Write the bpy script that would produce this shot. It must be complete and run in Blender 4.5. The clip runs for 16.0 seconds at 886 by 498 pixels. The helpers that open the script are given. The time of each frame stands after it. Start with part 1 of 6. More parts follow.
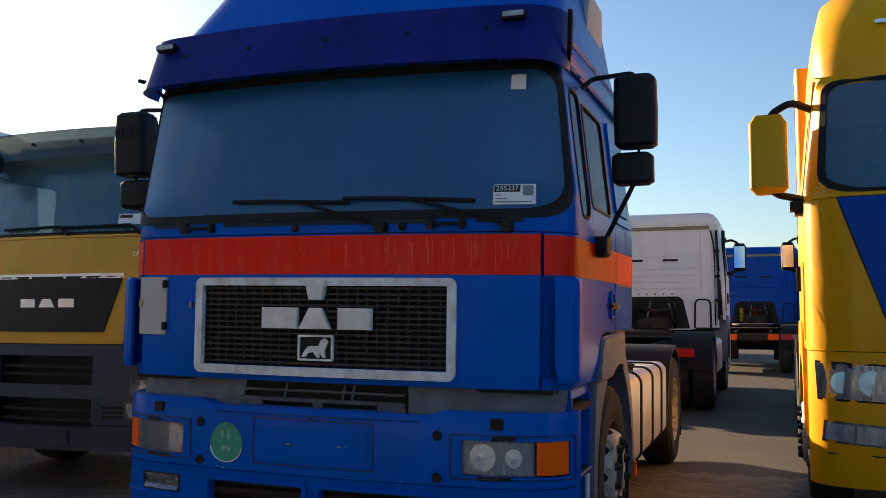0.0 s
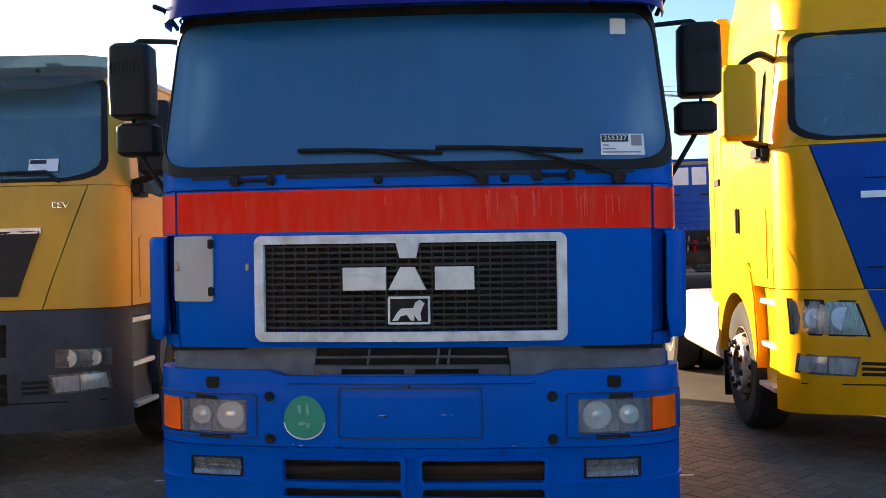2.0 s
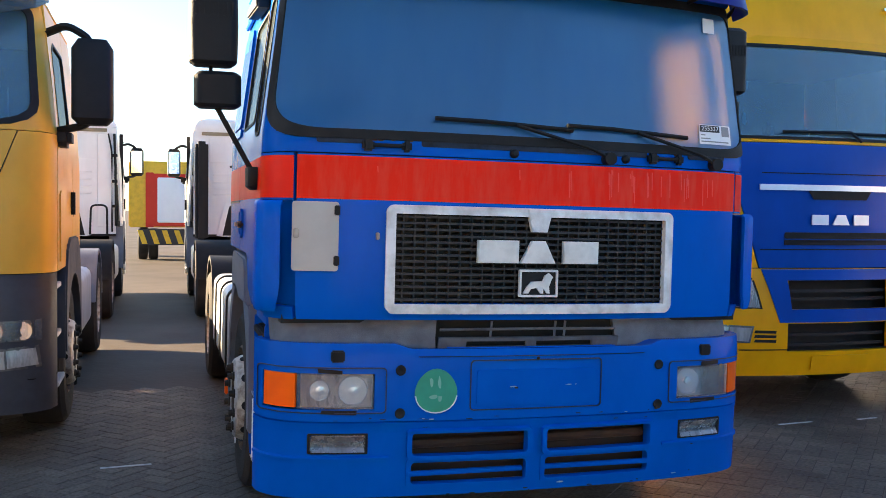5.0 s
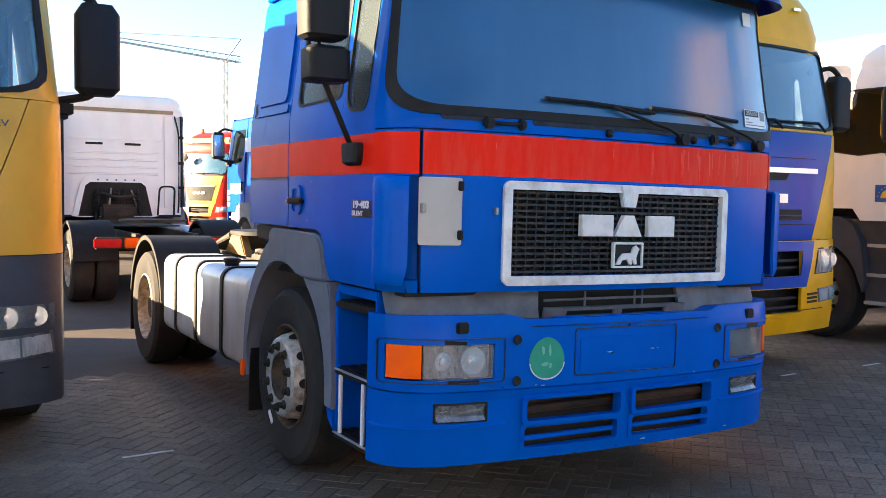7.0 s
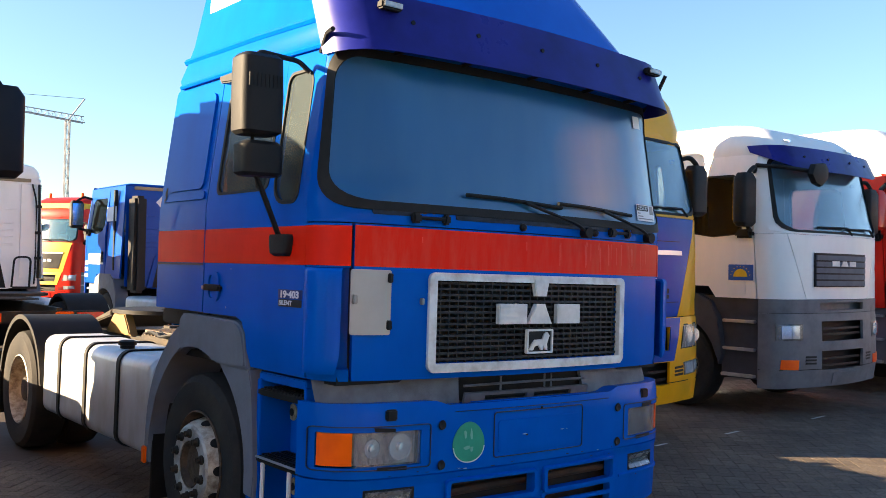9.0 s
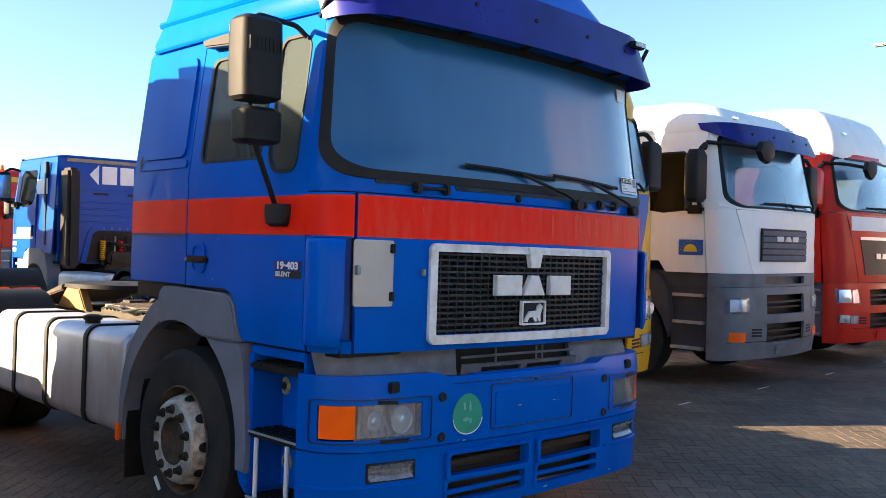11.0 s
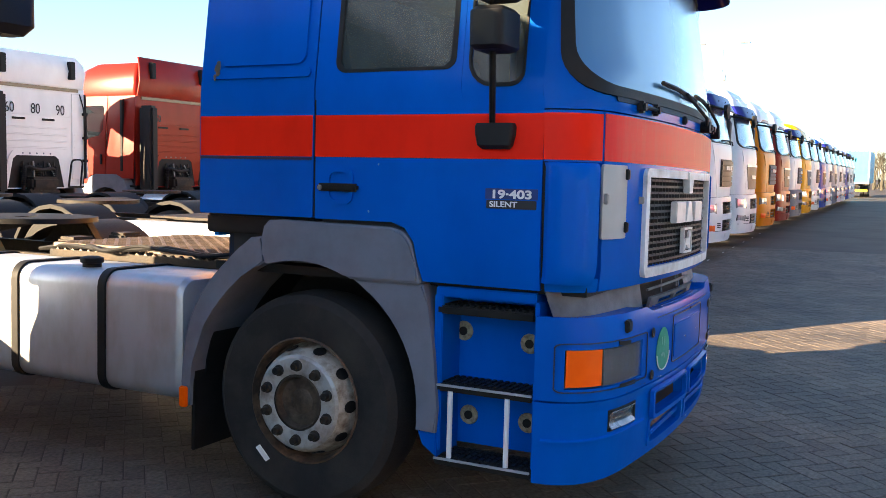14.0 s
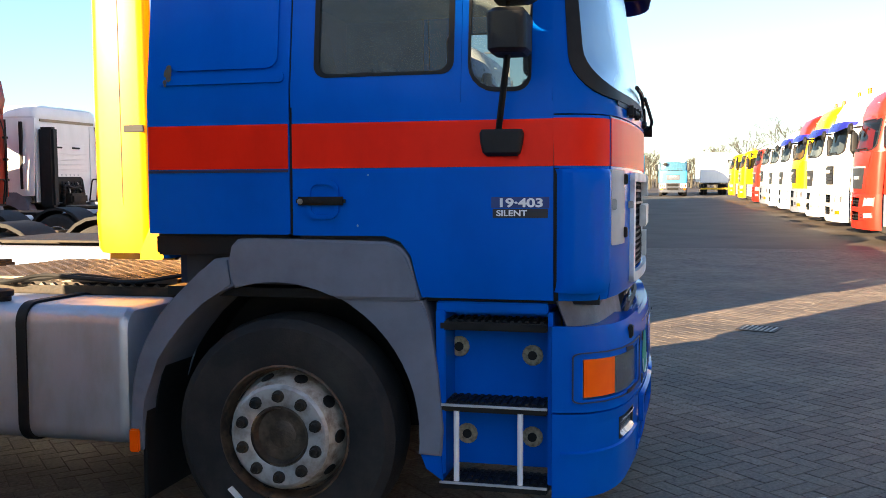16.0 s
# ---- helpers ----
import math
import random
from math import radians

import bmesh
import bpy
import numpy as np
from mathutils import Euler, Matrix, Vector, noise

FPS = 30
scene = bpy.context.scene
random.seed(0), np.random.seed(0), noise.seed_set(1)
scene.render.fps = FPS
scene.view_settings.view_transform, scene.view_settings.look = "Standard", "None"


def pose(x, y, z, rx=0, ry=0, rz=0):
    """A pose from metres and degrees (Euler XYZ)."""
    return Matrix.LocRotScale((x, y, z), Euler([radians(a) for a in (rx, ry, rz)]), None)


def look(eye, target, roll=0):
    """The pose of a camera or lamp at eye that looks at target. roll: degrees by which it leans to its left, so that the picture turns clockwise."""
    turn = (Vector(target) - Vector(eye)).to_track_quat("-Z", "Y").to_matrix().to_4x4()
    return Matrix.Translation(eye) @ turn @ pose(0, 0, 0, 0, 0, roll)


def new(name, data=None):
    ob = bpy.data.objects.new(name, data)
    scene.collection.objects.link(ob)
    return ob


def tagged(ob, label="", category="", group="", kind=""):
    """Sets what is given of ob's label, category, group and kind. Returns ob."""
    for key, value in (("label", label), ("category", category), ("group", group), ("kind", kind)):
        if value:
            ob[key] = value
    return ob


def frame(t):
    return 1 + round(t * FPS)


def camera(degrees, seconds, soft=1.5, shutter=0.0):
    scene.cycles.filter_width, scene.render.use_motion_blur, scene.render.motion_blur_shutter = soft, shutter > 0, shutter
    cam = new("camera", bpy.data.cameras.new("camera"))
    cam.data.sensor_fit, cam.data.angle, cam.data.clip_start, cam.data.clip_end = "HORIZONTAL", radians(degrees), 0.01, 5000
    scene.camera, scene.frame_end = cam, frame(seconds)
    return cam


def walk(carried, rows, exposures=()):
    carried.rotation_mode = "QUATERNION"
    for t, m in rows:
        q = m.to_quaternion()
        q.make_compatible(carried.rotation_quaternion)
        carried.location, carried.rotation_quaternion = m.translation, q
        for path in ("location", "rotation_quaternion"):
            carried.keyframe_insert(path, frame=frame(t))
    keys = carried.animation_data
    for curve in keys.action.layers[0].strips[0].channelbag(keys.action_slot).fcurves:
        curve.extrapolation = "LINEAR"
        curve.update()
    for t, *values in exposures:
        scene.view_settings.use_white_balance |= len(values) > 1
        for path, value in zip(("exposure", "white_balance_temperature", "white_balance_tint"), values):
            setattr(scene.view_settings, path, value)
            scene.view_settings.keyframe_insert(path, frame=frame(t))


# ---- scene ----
cam = camera(51.0, 16.0, 0.6)
PATH = [
    (0, (2.12, -4.129, 1.44), (1.449, -2.25, 1.576), -0.1),
    (0.5, (1.598, -4.12, 1.461), (1.081, -2.193, 1.598), -0.0),
    (1, (1.192, -4.125, 1.494), (0.79, -2.168, 1.595), -0.6),
    (1.5, (0.811, -4.154, 1.539), (0.537, -2.173, 1.556), -1.6),
    (2, (0.473, -4.204, 1.55), (0.324, -2.21, 1.545), -1.6),
    (2.5, (0.149, -4.218, 1.553), (0.114, -2.218, 1.543), -1.3),
    (3, (-0.181, -4.201, 1.576), (-0.102, -2.202, 1.558), -0.8),
    (3.5, (-0.55, -4.164, 1.57), (-0.341, -2.175, 1.551), -0.2),
    (4, (-0.918, -4.141, 1.569), (-0.584, -2.169, 1.538), 0.2),
    (4.5, (-1.282, -4.085, 1.584), (-0.824, -2.139, 1.528), 0.5),
    (5, (-1.669, -3.996, 1.583), (-1.083, -2.085, 1.507), 0.7),
    (7.3, (-3.198, -3.457, 1.541), (-2.145, -1.761, 1.418), 0.6),
    (7.5, (-3.263, -3.41, 1.551), (-2.174, -1.737, 1.418), 0.5),
    (8, (-3.356, -3.431, 1.581), (-2.202, -1.805, 1.429), 0.6),
    (8.5, (-3.416, -3.465, 1.619), (-2.205, -1.877, 1.517), 0.9),
    (9, (-3.472, -3.509, 1.656), (-2.211, -1.957, 1.691), 1.1),
    (9.2, (-3.492, -3.527, 1.666), (-2.216, -1.99, 1.761), 1.2),
    (11.3, (-3.801, -3.052, 1.593), (-2.381, -1.644, 1.542), 1.2),
    (11.5, (-3.869, -2.902, 1.566), (-2.423, -1.523, 1.491), 1.3),
    (12, (-4.038, -2.561, 1.571), (-2.539, -1.241, 1.469), 1.8),
    (12.5, (-4.238, -2.19, 1.565), (-2.669, -0.954, 1.45), 1.4),
    (13, (-4.407, -1.821, 1.526), (-2.77, -0.678, 1.41), 1.1),
    (13.5, (-4.565, -1.45, 1.523), (-2.86, -0.412, 1.395), 1.1),
    (14, (-4.743, -1.033, 1.595), (-2.958, -0.146, 1.426), 1.1),
    (14.5, (-4.815, -0.741, 1.565), (-2.98, 0.035, 1.39), 1.0),
    (15, (-4.866, -0.404, 1.526), (-2.978, 0.227, 1.329), 0.1),
    (15.5, (-4.854, -0.175, 1.555), (-2.937, 0.345, 1.317), -0.2),
    (16, (-4.867, -0.147, 1.595), (-2.927, 0.316, 1.446), -0.4),
]
walk(cam, [(t, look(eye, target, roll)) for t, eye, target, roll in PATH],
     [(0.0, 1.5), (0.5, 1.55), (1.0, 1.95), (1.5, 2.25), (2.5, 2.45), (3.5, 2.5), (4.5, 2.78), (5.0, 2.88), (7.5, 3.05), (8.0, 3.05), (8.5, 2.9), (9.0, 2.45), (11.5, 2.75), (12.5, 3.05), (13.5, 3.0), (14.5, 2.7), (15.5, 2.68), (16.0, 2.62)])

# ---- world, sun, exposure ----
SUN_EL, SUN_AZ = 15.0, -54.0
world = bpy.data.worlds.new("world")
scene.world = world
world.use_nodes = True
wn = world.node_tree
sky = wn.nodes.new("ShaderNodeTexSky")
sky.sky_type = "NISHITA"
sky.sun_disc = False
sky.sun_elevation, sky.sun_rotation = radians(SUN_EL), radians(SUN_AZ)
sky.air_density, sky.dust_density, sky.ozone_density = 1.0, 0.7, 3.2
wn.nodes["Background"].inputs["Strength"].default_value = 0.060
wn.links.new(sky.outputs[0], wn.nodes["Background"].inputs["Color"])
sun_data = bpy.data.lights.new("sun", "SUN")
sun_data.energy, sun_data.angle, sun_data.color = 6.0, radians(0.5), (1.0, 0.75, 0.47)
sun = new("sun", sun_data)
sd = Vector((math.sin(radians(SUN_AZ)) * math.cos(radians(SUN_EL)), math.cos(radians(SUN_AZ)) * math.cos(radians(SUN_EL)), math.sin(radians(SUN_EL))))
sun.matrix_world = look(sd * 60, (0, 0, 0))


# ---- materials ----
MATS = {}


def surface(name, c1, c2=None, scale=6.0, rough=0.5, metal=0.0, bump=0.0, bump_scale=60.0, coat=0.0, rough_var=0.1, streak=0.0, spec=0.5):
    """Principled surface with two scales of colour variation, roughness variation and fine relief."""
    if name in MATS:
        return MATS[name]
    m = bpy.data.materials.new(name)
    m.use_nodes = True
    nt = m.node_tree
    b = nt.nodes["Principled BSDF"]
    b.inputs["Roughness"].default_value, b.inputs["Metallic"].default_value = rough, metal
    b.inputs["Coat Weight"].default_value, b.inputs["Coat Roughness"].default_value = coat, 0.06
    b.inputs["Specular IOR Level"].default_value = spec
    c2 = c2 or tuple(v * 0.75 for v in c1)
    tc = nt.nodes.new("ShaderNodeTexCoord")
    mp = nt.nodes.new("ShaderNodeMapping")
    mp.inputs["Scale"].default_value = (1, 1, 1.0 - 0.85 * streak)
    nt.links.new(tc.outputs["Object"], mp.inputs["Vector"])
    n1 = nt.nodes.new("ShaderNodeTexNoise")
    n1.inputs["Scale"].default_value, n1.inputs["Detail"].default_value, n1.inputs["Roughness"].default_value = scale, 6, 0.62
    n2 = nt.nodes.new("ShaderNodeTexNoise")
    n2.inputs["Scale"].default_value, n2.inputs["Detail"].default_value = bump_scale, 3
    nt.links.new(mp.outputs[0], n1.inputs["Vector"])
    nt.links.new(tc.outputs["Object"], n2.inputs["Vector"])
    mx = nt.nodes.new("ShaderNodeMix")
    mx.data_type = "RGBA"
    mx.inputs[6].default_value, mx.inputs[7].default_value = (*c1, 1), (*c2, 1)
    rp = nt.nodes.new("ShaderNodeMapRange")
    rp.inputs[1].default_value, rp.inputs[2].default_value = 0.42, 0.72
    nt.links.new(n1.outputs["Fac"], rp.inputs[0])
    nt.links.new(rp.outputs[0], mx.inputs[0])
    nt.links.new(mx.outputs[2], b.inputs["Base Color"])
    rr = nt.nodes.new("ShaderNodeMapRange")
    rr.inputs[3].default_value, rr.inputs[4].default_value = max(0.02, rough - rough_var), min(1.0, rough + rough_var)
    nt.links.new(n1.outputs["Fac"], rr.inputs[0])
    nt.links.new(rr.outputs[0], b.inputs["Roughness"])
    if bump:
        bp = nt.nodes.new("ShaderNodeBump")
        bp.inputs["Strength"].default_value, bp.inputs["Distance"].default_value = bump, 0.01
        nt.links.new(n2.outputs["Fac"], bp.inputs["Height"])
        nt.links.new(bp.outputs[0], b.inputs["Normal"])
    MATS[name] = m
    return m


def glass(name, tint, frost=0.1, gloss_rough=0.08, gloss=1.0, film_col=(0.62, 0.68, 0.72), mist=0.0):
    """Window glass: clear with a tint, a film of condensation that scatters, and gloss; film_col: the film's colour,
    which on windscreens also holds painted sky reflection; mist: how far fine drops blur what lies behind.
    """
    m = bpy.data.materials.new(name)
    m.use_nodes = True
    nt = m.node_tree
    nt.nodes.remove(nt.nodes["Principled BSDF"])
    out = nt.nodes["Material Output"]
    clear = nt.nodes.new("ShaderNodeBsdfRefraction" if mist else "ShaderNodeBsdfTransparent")
    if mist:
        clear.inputs["Roughness"].default_value, clear.inputs["IOR"].default_value = mist, 1.25
    clear.inputs[0].default_value = (*tint, 1)
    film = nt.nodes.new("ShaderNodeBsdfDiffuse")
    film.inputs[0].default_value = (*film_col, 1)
    gl = nt.nodes.new("ShaderNodeBsdfGlossy")
    gl.inputs["Roughness"].default_value = gloss_rough
    no = nt.nodes.new("ShaderNodeTexNoise")
    no.inputs["Scale"].default_value, no.inputs["Detail"].default_value = 3.0, 5
    tc = nt.nodes.new("ShaderNodeTexCoord")
    mp = nt.nodes.new("ShaderNodeMapping")
    mp.inputs["Scale"].default_value = (1.6, 1.6, 0.35)
    nt.links.new(tc.outputs["Object"], mp.inputs["Vector"])
    nt.links.new(mp.outputs[0], no.inputs["Vector"])
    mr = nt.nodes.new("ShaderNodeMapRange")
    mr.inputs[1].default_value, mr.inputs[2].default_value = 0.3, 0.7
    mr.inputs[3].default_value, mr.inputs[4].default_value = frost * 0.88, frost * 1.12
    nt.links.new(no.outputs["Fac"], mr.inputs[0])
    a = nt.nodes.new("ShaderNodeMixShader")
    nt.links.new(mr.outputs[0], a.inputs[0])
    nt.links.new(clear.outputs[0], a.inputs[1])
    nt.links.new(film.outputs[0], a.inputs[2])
    fr = nt.nodes.new("ShaderNodeFresnel")
    fr.inputs[0].default_value = 1.45
    mu = nt.nodes.new("ShaderNodeMath")
    mu.operation = "MULTIPLY"
    mu.inputs[1].default_value = gloss
    nt.links.new(fr.outputs[0], mu.inputs[0])
    b = nt.nodes.new("ShaderNodeMixShader")
    nt.links.new(mu.outputs[0], b.inputs[0])
    nt.links.new(a.outputs[0], b.inputs[1])
    nt.links.new(gl.outputs[0], b.inputs[2])
    nt.links.new(b.outputs[0], out.inputs[0])
    return m


def paint(name, c, rough=0.32, dirt=0.82):
    return surface(name, c, tuple(v * dirt for v in c), 2.2, rough, 0, 0.03, 220, 0.06, 0.06, 0.5, 0.16)


BLUE = surface("blue paint", (0.0003, 0.099, 0.50), (0.0002, 0.078, 0.41), 2.2, 0.22, 0, 0.03, 220, 0.0, 0.06, 0.5, 0.05)
RED = surface("red stripe paint", (0.82, 0.018, 0.005), (0.72, 0.014, 0.004), 5, 0.4, 0, 0.02, 200, 0.02, 0.06, 0.6, 0.1)
REDF = surface("streaked red stripe paint", (0.80, 0.018, 0.005), (0.76, 0.055, 0.03), 24, 0.4, 0, 0.02, 200, 0.0, 0.06, 0.97, 0.08)
YELLOW = paint("yellow paint", (0.80, 0.37, 0.003))
CREAM = paint("ochre paint", (0.74, 0.40, 0.055))
WHITE = paint("white paint", (0.80, 0.80, 0.79), 0.32, 0.9)
SILVERP = paint("silver paint", (0.42, 0.43, 0.44))
REDT = paint("truck red paint", (0.58, 0.022, 0.012))
DARKRED = paint("dark red paint", (0.23, 0.014, 0.007))
ORANGE = paint("orange paint", (0.68, 0.22, 0.005))
DEEPBLUE = surface("deep blue paint", (0.001, 0.062, 0.38), (0.001, 0.05, 0.30), 2.2, 0.3, 0, 0.03, 220, 0.05, 0.06, 0.5, 0.08)
SKYBLUE = paint("sky blue paint", (0.06, 0.35, 0.62))
GREYPL = surface("grey plastic", (0.15, 0.17, 0.215), (0.12, 0.133, 0.165), 5, 0.55, 0, 0.15, 400, spec=0.2)
BUMPGREY = surface("dark grey bumper plastic", (0.052, 0.060, 0.078), (0.036, 0.041, 0.052), 4, 0.5, 0, 0.15, 400, spec=0.2)
VALANCE = surface("weathered grey plastic", (0.12, 0.14, 0.17), (0.065, 0.075, 0.09), 7, 0.6, 0, 0.2, 200)
DARKPL = surface("dark plastic", (0.010, 0.0105, 0.0115), (0.016, 0.016, 0.0165), 6, 0.55, 0, 0.2, 350, spec=0.2)
BLACK = surface("black rubber", (0.009, 0.009, 0.009), (0.018, 0.017, 0.016), 8, 0.6, 0, 0.1, 200, spec=0.2)
GRILLEPL = surface("faded black grille plastic", (0.030, 0.031, 0.033), (0.016, 0.016, 0.017), 9, 0.5, 0, 0.1, 300, spec=0.25)
COWL = surface("grimy cowl strip", (0.020, 0.030, 0.048), (0.010, 0.012, 0.016), 14, 0.6, 0, 0.1, 120, spec=0.2)
TYRE = surface("tyre rubber", (0.019, 0.019, 0.020), (0.044, 0.041, 0.037), 3, 0.8, 0, 0.25, 120, spec=0.2)
RIM = surface("rusty painted steel rim", (0.50, 0.46, 0.39), (0.12, 0.07, 0.04), 16, 0.5, 0.25, 0.2, 90)
STEEL = surface("bare steel", (0.32, 0.31, 0.29), (0.14, 0.10, 0.07), 12, 0.45, 0.6, 0.2, 90)
ALU = surface("tank aluminium", (0.54, 0.56, 0.60), (0.42, 0.42, 0.42), 5, 0.42, 0.55, 0.05, 120, 0, 0.1, 0.6)
CHROME = surface("chrome", (0.75, 0.76, 0.78), (0.6, 0.6, 0.6), 3, 0.12, 1.0)
GREASE = surface("greasy chassis steel", (0.02, 0.019, 0.018), (0.06, 0.045, 0.03), 5, 0.6, 0.2, 0.3, 60, spec=0.2)
DECKM = surface("tread plate", (0.16, 0.12, 0.085), (0.07, 0.05, 0.035), 5, 0.5, 0.4, 0.3, 60)
GFRAME = surface("worn white grille frame", (0.72, 0.75, 0.76), (0.42, 0.41, 0.39), 9, 0.5, 0, 0.1, 120)
LETTER = surface("white emblem plastic", (0.7, 0.7, 0.68), (0.5, 0.5, 0.48), 9, 0.4)
GREYHATCH = surface("grey primed flap", (0.42, 0.42, 0.40), (0.36, 0.35, 0.33), 4, 0.5)
INDIC = surface("amber lens", (0.95, 0.125, 0.001), (0.85, 0.085, 0.001), 5, 0.35, 0, 0.05, 200, 0.0, 0.08, 0, 0.2)
LENS = surface("headlamp lens", (0.40, 0.42, 0.44), (0.16, 0.17, 0.19), 16, 0.12, 0.1, 0.2, 60, 0.5, 0.08, 0.9)
LAMPIN = surface("lamp inside", (0.30, 0.31, 0.33), (0.06, 0.063, 0.07), 14, 0.28, 0.5, 0, 60, 0, 0.1, 0.9)
BOWL = surface("dark lamp housing", (0.11, 0.115, 0.12), (0.035, 0.035, 0.04), 12, 0.3, 0.3)
TRIM = surface("brushed bright trim", (0.72, 0.73, 0.75), (0.6, 0.6, 0.62), 4, 0.38, 0.7)
REFL = surface("lamp reflector", (0.86, 0.88, 0.92), (0.7, 0.72, 0.76), 9, 0.24, 0.7)
TAIL = surface("red lamp lens", (0.5, 0.01, 0.01), None, 9, 0.2, 0, 0, 60, 0.5)
GREEN = surface("green sticker", (0.010, 0.29, 0.19), (0.009, 0.23, 0.15), 9, 0.5)
PAPER = surface("white paper", (0.75, 0.76, 0.78), (0.68, 0.69, 0.7), 9, 0.6)
INK = surface("black ink", (0.015, 0.015, 0.018), None, 9, 0.6)
SEATM = surface("dark cab trim", (0.045, 0.05, 0.06), (0.03, 0.03, 0.035), 6, 0.85, spec=0.2)
ASPHALT = surface("old clinker paving", (0.080, 0.066, 0.054), (0.055, 0.045, 0.037), 0.5, 0.7, 0, 0.4, 18, spec=0.15)
ROADWHITE = surface("worn white road paint", (0.62, 0.62, 0.60), (0.3, 0.3, 0.29), 12, 0.7)
HAZARD = surface("yellow hazard paint", (0.7, 0.42, 0.01), None, 6, 0.5)
# the mist film's saturated blue is the sky's reflection, put into its colour
SCREEN = glass("misted windscreen glass with painted sky blue", (0.42, 0.50, 0.56), 0.48, 0.24, 1.9, (0.016, 0.165, 0.45), 0.5)
SIDEGLASS = glass("side window glass", (0.80, 0.80, 0.74), 0.06, 0.10, 0.6, (0.32, 0.38, 0.38))
MISTGLASS = glass("misted side window glass", (0.36, 0.40, 0.39), 0.20, 0.10, 0.42, (0.22, 0.27, 0.26))
# bluish film colour paints in the sky mirrored by the other windscreens
BACKGLASS = glass("far windscreen glass with painted sky sheen", (0.42, 0.55, 0.62), 0.42, 0.2, 2.4, (0.10, 0.27, 0.40))
SMOKED = glass("smoked visor plastic", (0.34, 0.38, 0.37), 0.25, 0.12, 0.6, (0.20, 0.22, 0.22))
FARSIDE = glass("far side window glass", (0.12, 0.15, 0.17), 0.04, 0.06, 0.35, (0.05, 0.07, 0.08))
VISOR = surface("violet visor plastic", (0.014, 0.018, 0.19), (0.008, 0.010, 0.11), 3, 0.3, 0, 0, 60, 0.05, 0.1, 0, 0.15)


# ---- mesh tools ----
def finish(bm, smooth=32.0):
    bmesh.ops.remove_doubles(bm, verts=bm.verts, dist=1e-5)
    bmesh.ops.recalc_face_normals(bm, faces=bm.faces)
    for f in bm.faces:
        f.smooth = True
    for e in bm.edges:
        if len(e.link_faces) == 2 and e.calc_face_angle(0) > radians(smooth):
            e.smooth = False
    return bm


def part(name, bm, material, parent=None, label=""):
    """Links a bmesh as one mesh object, under a thing or a part."""
    finish(bm)
    me = bpy.data.meshes.new(name)
    bm.to_mesh(me)
    bm.free()
    me.materials.append(material)
    ob = new(name, me)
    if parent:
        ob.parent = parent
    if label:
        tagged(ob, label)
    return ob


def thing(name, m, label, category, group="", kind=""):
    ob = new(name)
    ob.empty_display_size = 0.3
    ob.matrix_world = m
    return tagged(ob, label, category, group, kind)


def box(bm, x0, x1, y0, y1, z0, z1, r=0.0):
    vs = [bm.verts.new(p) for p in ((x0, y0, z0), (x1, y0, z0), (x1, y1, z0), (x0, y1, z0), (x0, y0, z1), (x1, y0, z1), (x1, y1, z1), (x0, y1, z1))]
    fs = [bm.faces.new([vs[i] for i in f]) for f in ((0, 3, 2, 1), (4, 5, 6, 7), (0, 1, 5, 4), (1, 2, 6, 5), (2, 3, 7, 6), (3, 0, 4, 7))]
    if r:
        es = {e for f in fs for e in f.edges}
        bmesh.ops.bevel(bm, geom=list(es), offset=r, segments=2, affect="EDGES", clamp_overlap=True)
    return bm


def B(x0, x1, y0, y1, z0, z1, r=0.0):
    return box(bmesh.new(), x0, x1, y0, y1, z0, z1, r)


def prism(bm, pts, axis, a0, a1, r=0.0):
    """A polygon drawn in the plane across an axis, extruded along it. x: points (y, z); y: (x, z); z: (x, y)."""
    put = {"x": lambda p, a: (a, p[0], p[1]), "y": lambda p, a: (p[0], a, p[1]), "z": lambda p, a: (p[0], p[1], a)}[axis]
    lo, hi = [bm.verts.new(put(p, a0)) for p in pts], [bm.verts.new(put(p, a1)) for p in pts]
    n = len(pts)
    fs = [bm.faces.new(lo), bm.faces.new(hi[::-1])] + [bm.faces.new((lo[i], lo[(i + 1) % n], hi[(i + 1) % n], hi[i])) for i in range(n)]
    if r:
        bmesh.ops.bevel(bm, geom=list({e for f in fs[:2] for e in f.edges}), offset=r, segments=2, affect="EDGES", clamp_overlap=True)
    return bm


def lathe(bm, profile, n=32, axis="x", at=(0, 0, 0), caps=True):
    """Turns (radius, height) pairs round an axis."""
    rings = []
    for r, h in profile:
        ring = []
        for i in range(n):
            c, s = r * math.cos(2 * math.pi * i / n), r * math.sin(2 * math.pi * i / n)
            p = {"x": (h, c, s), "y": (c, h, s), "z": (c, s, h)}[axis]
            ring.append(bm.verts.new((p[0] + at[0], p[1] + at[1], p[2] + at[2])))
        rings.append(ring)
    for a, b in zip(rings, rings[1:]):
        for i in range(n):
            bm.faces.new((a[i], a[(i + 1) % n], b[(i + 1) % n], b[i]))
    if caps:
        bm.faces.new(rings[0]), bm.faces.new(rings[-1])
    return bm


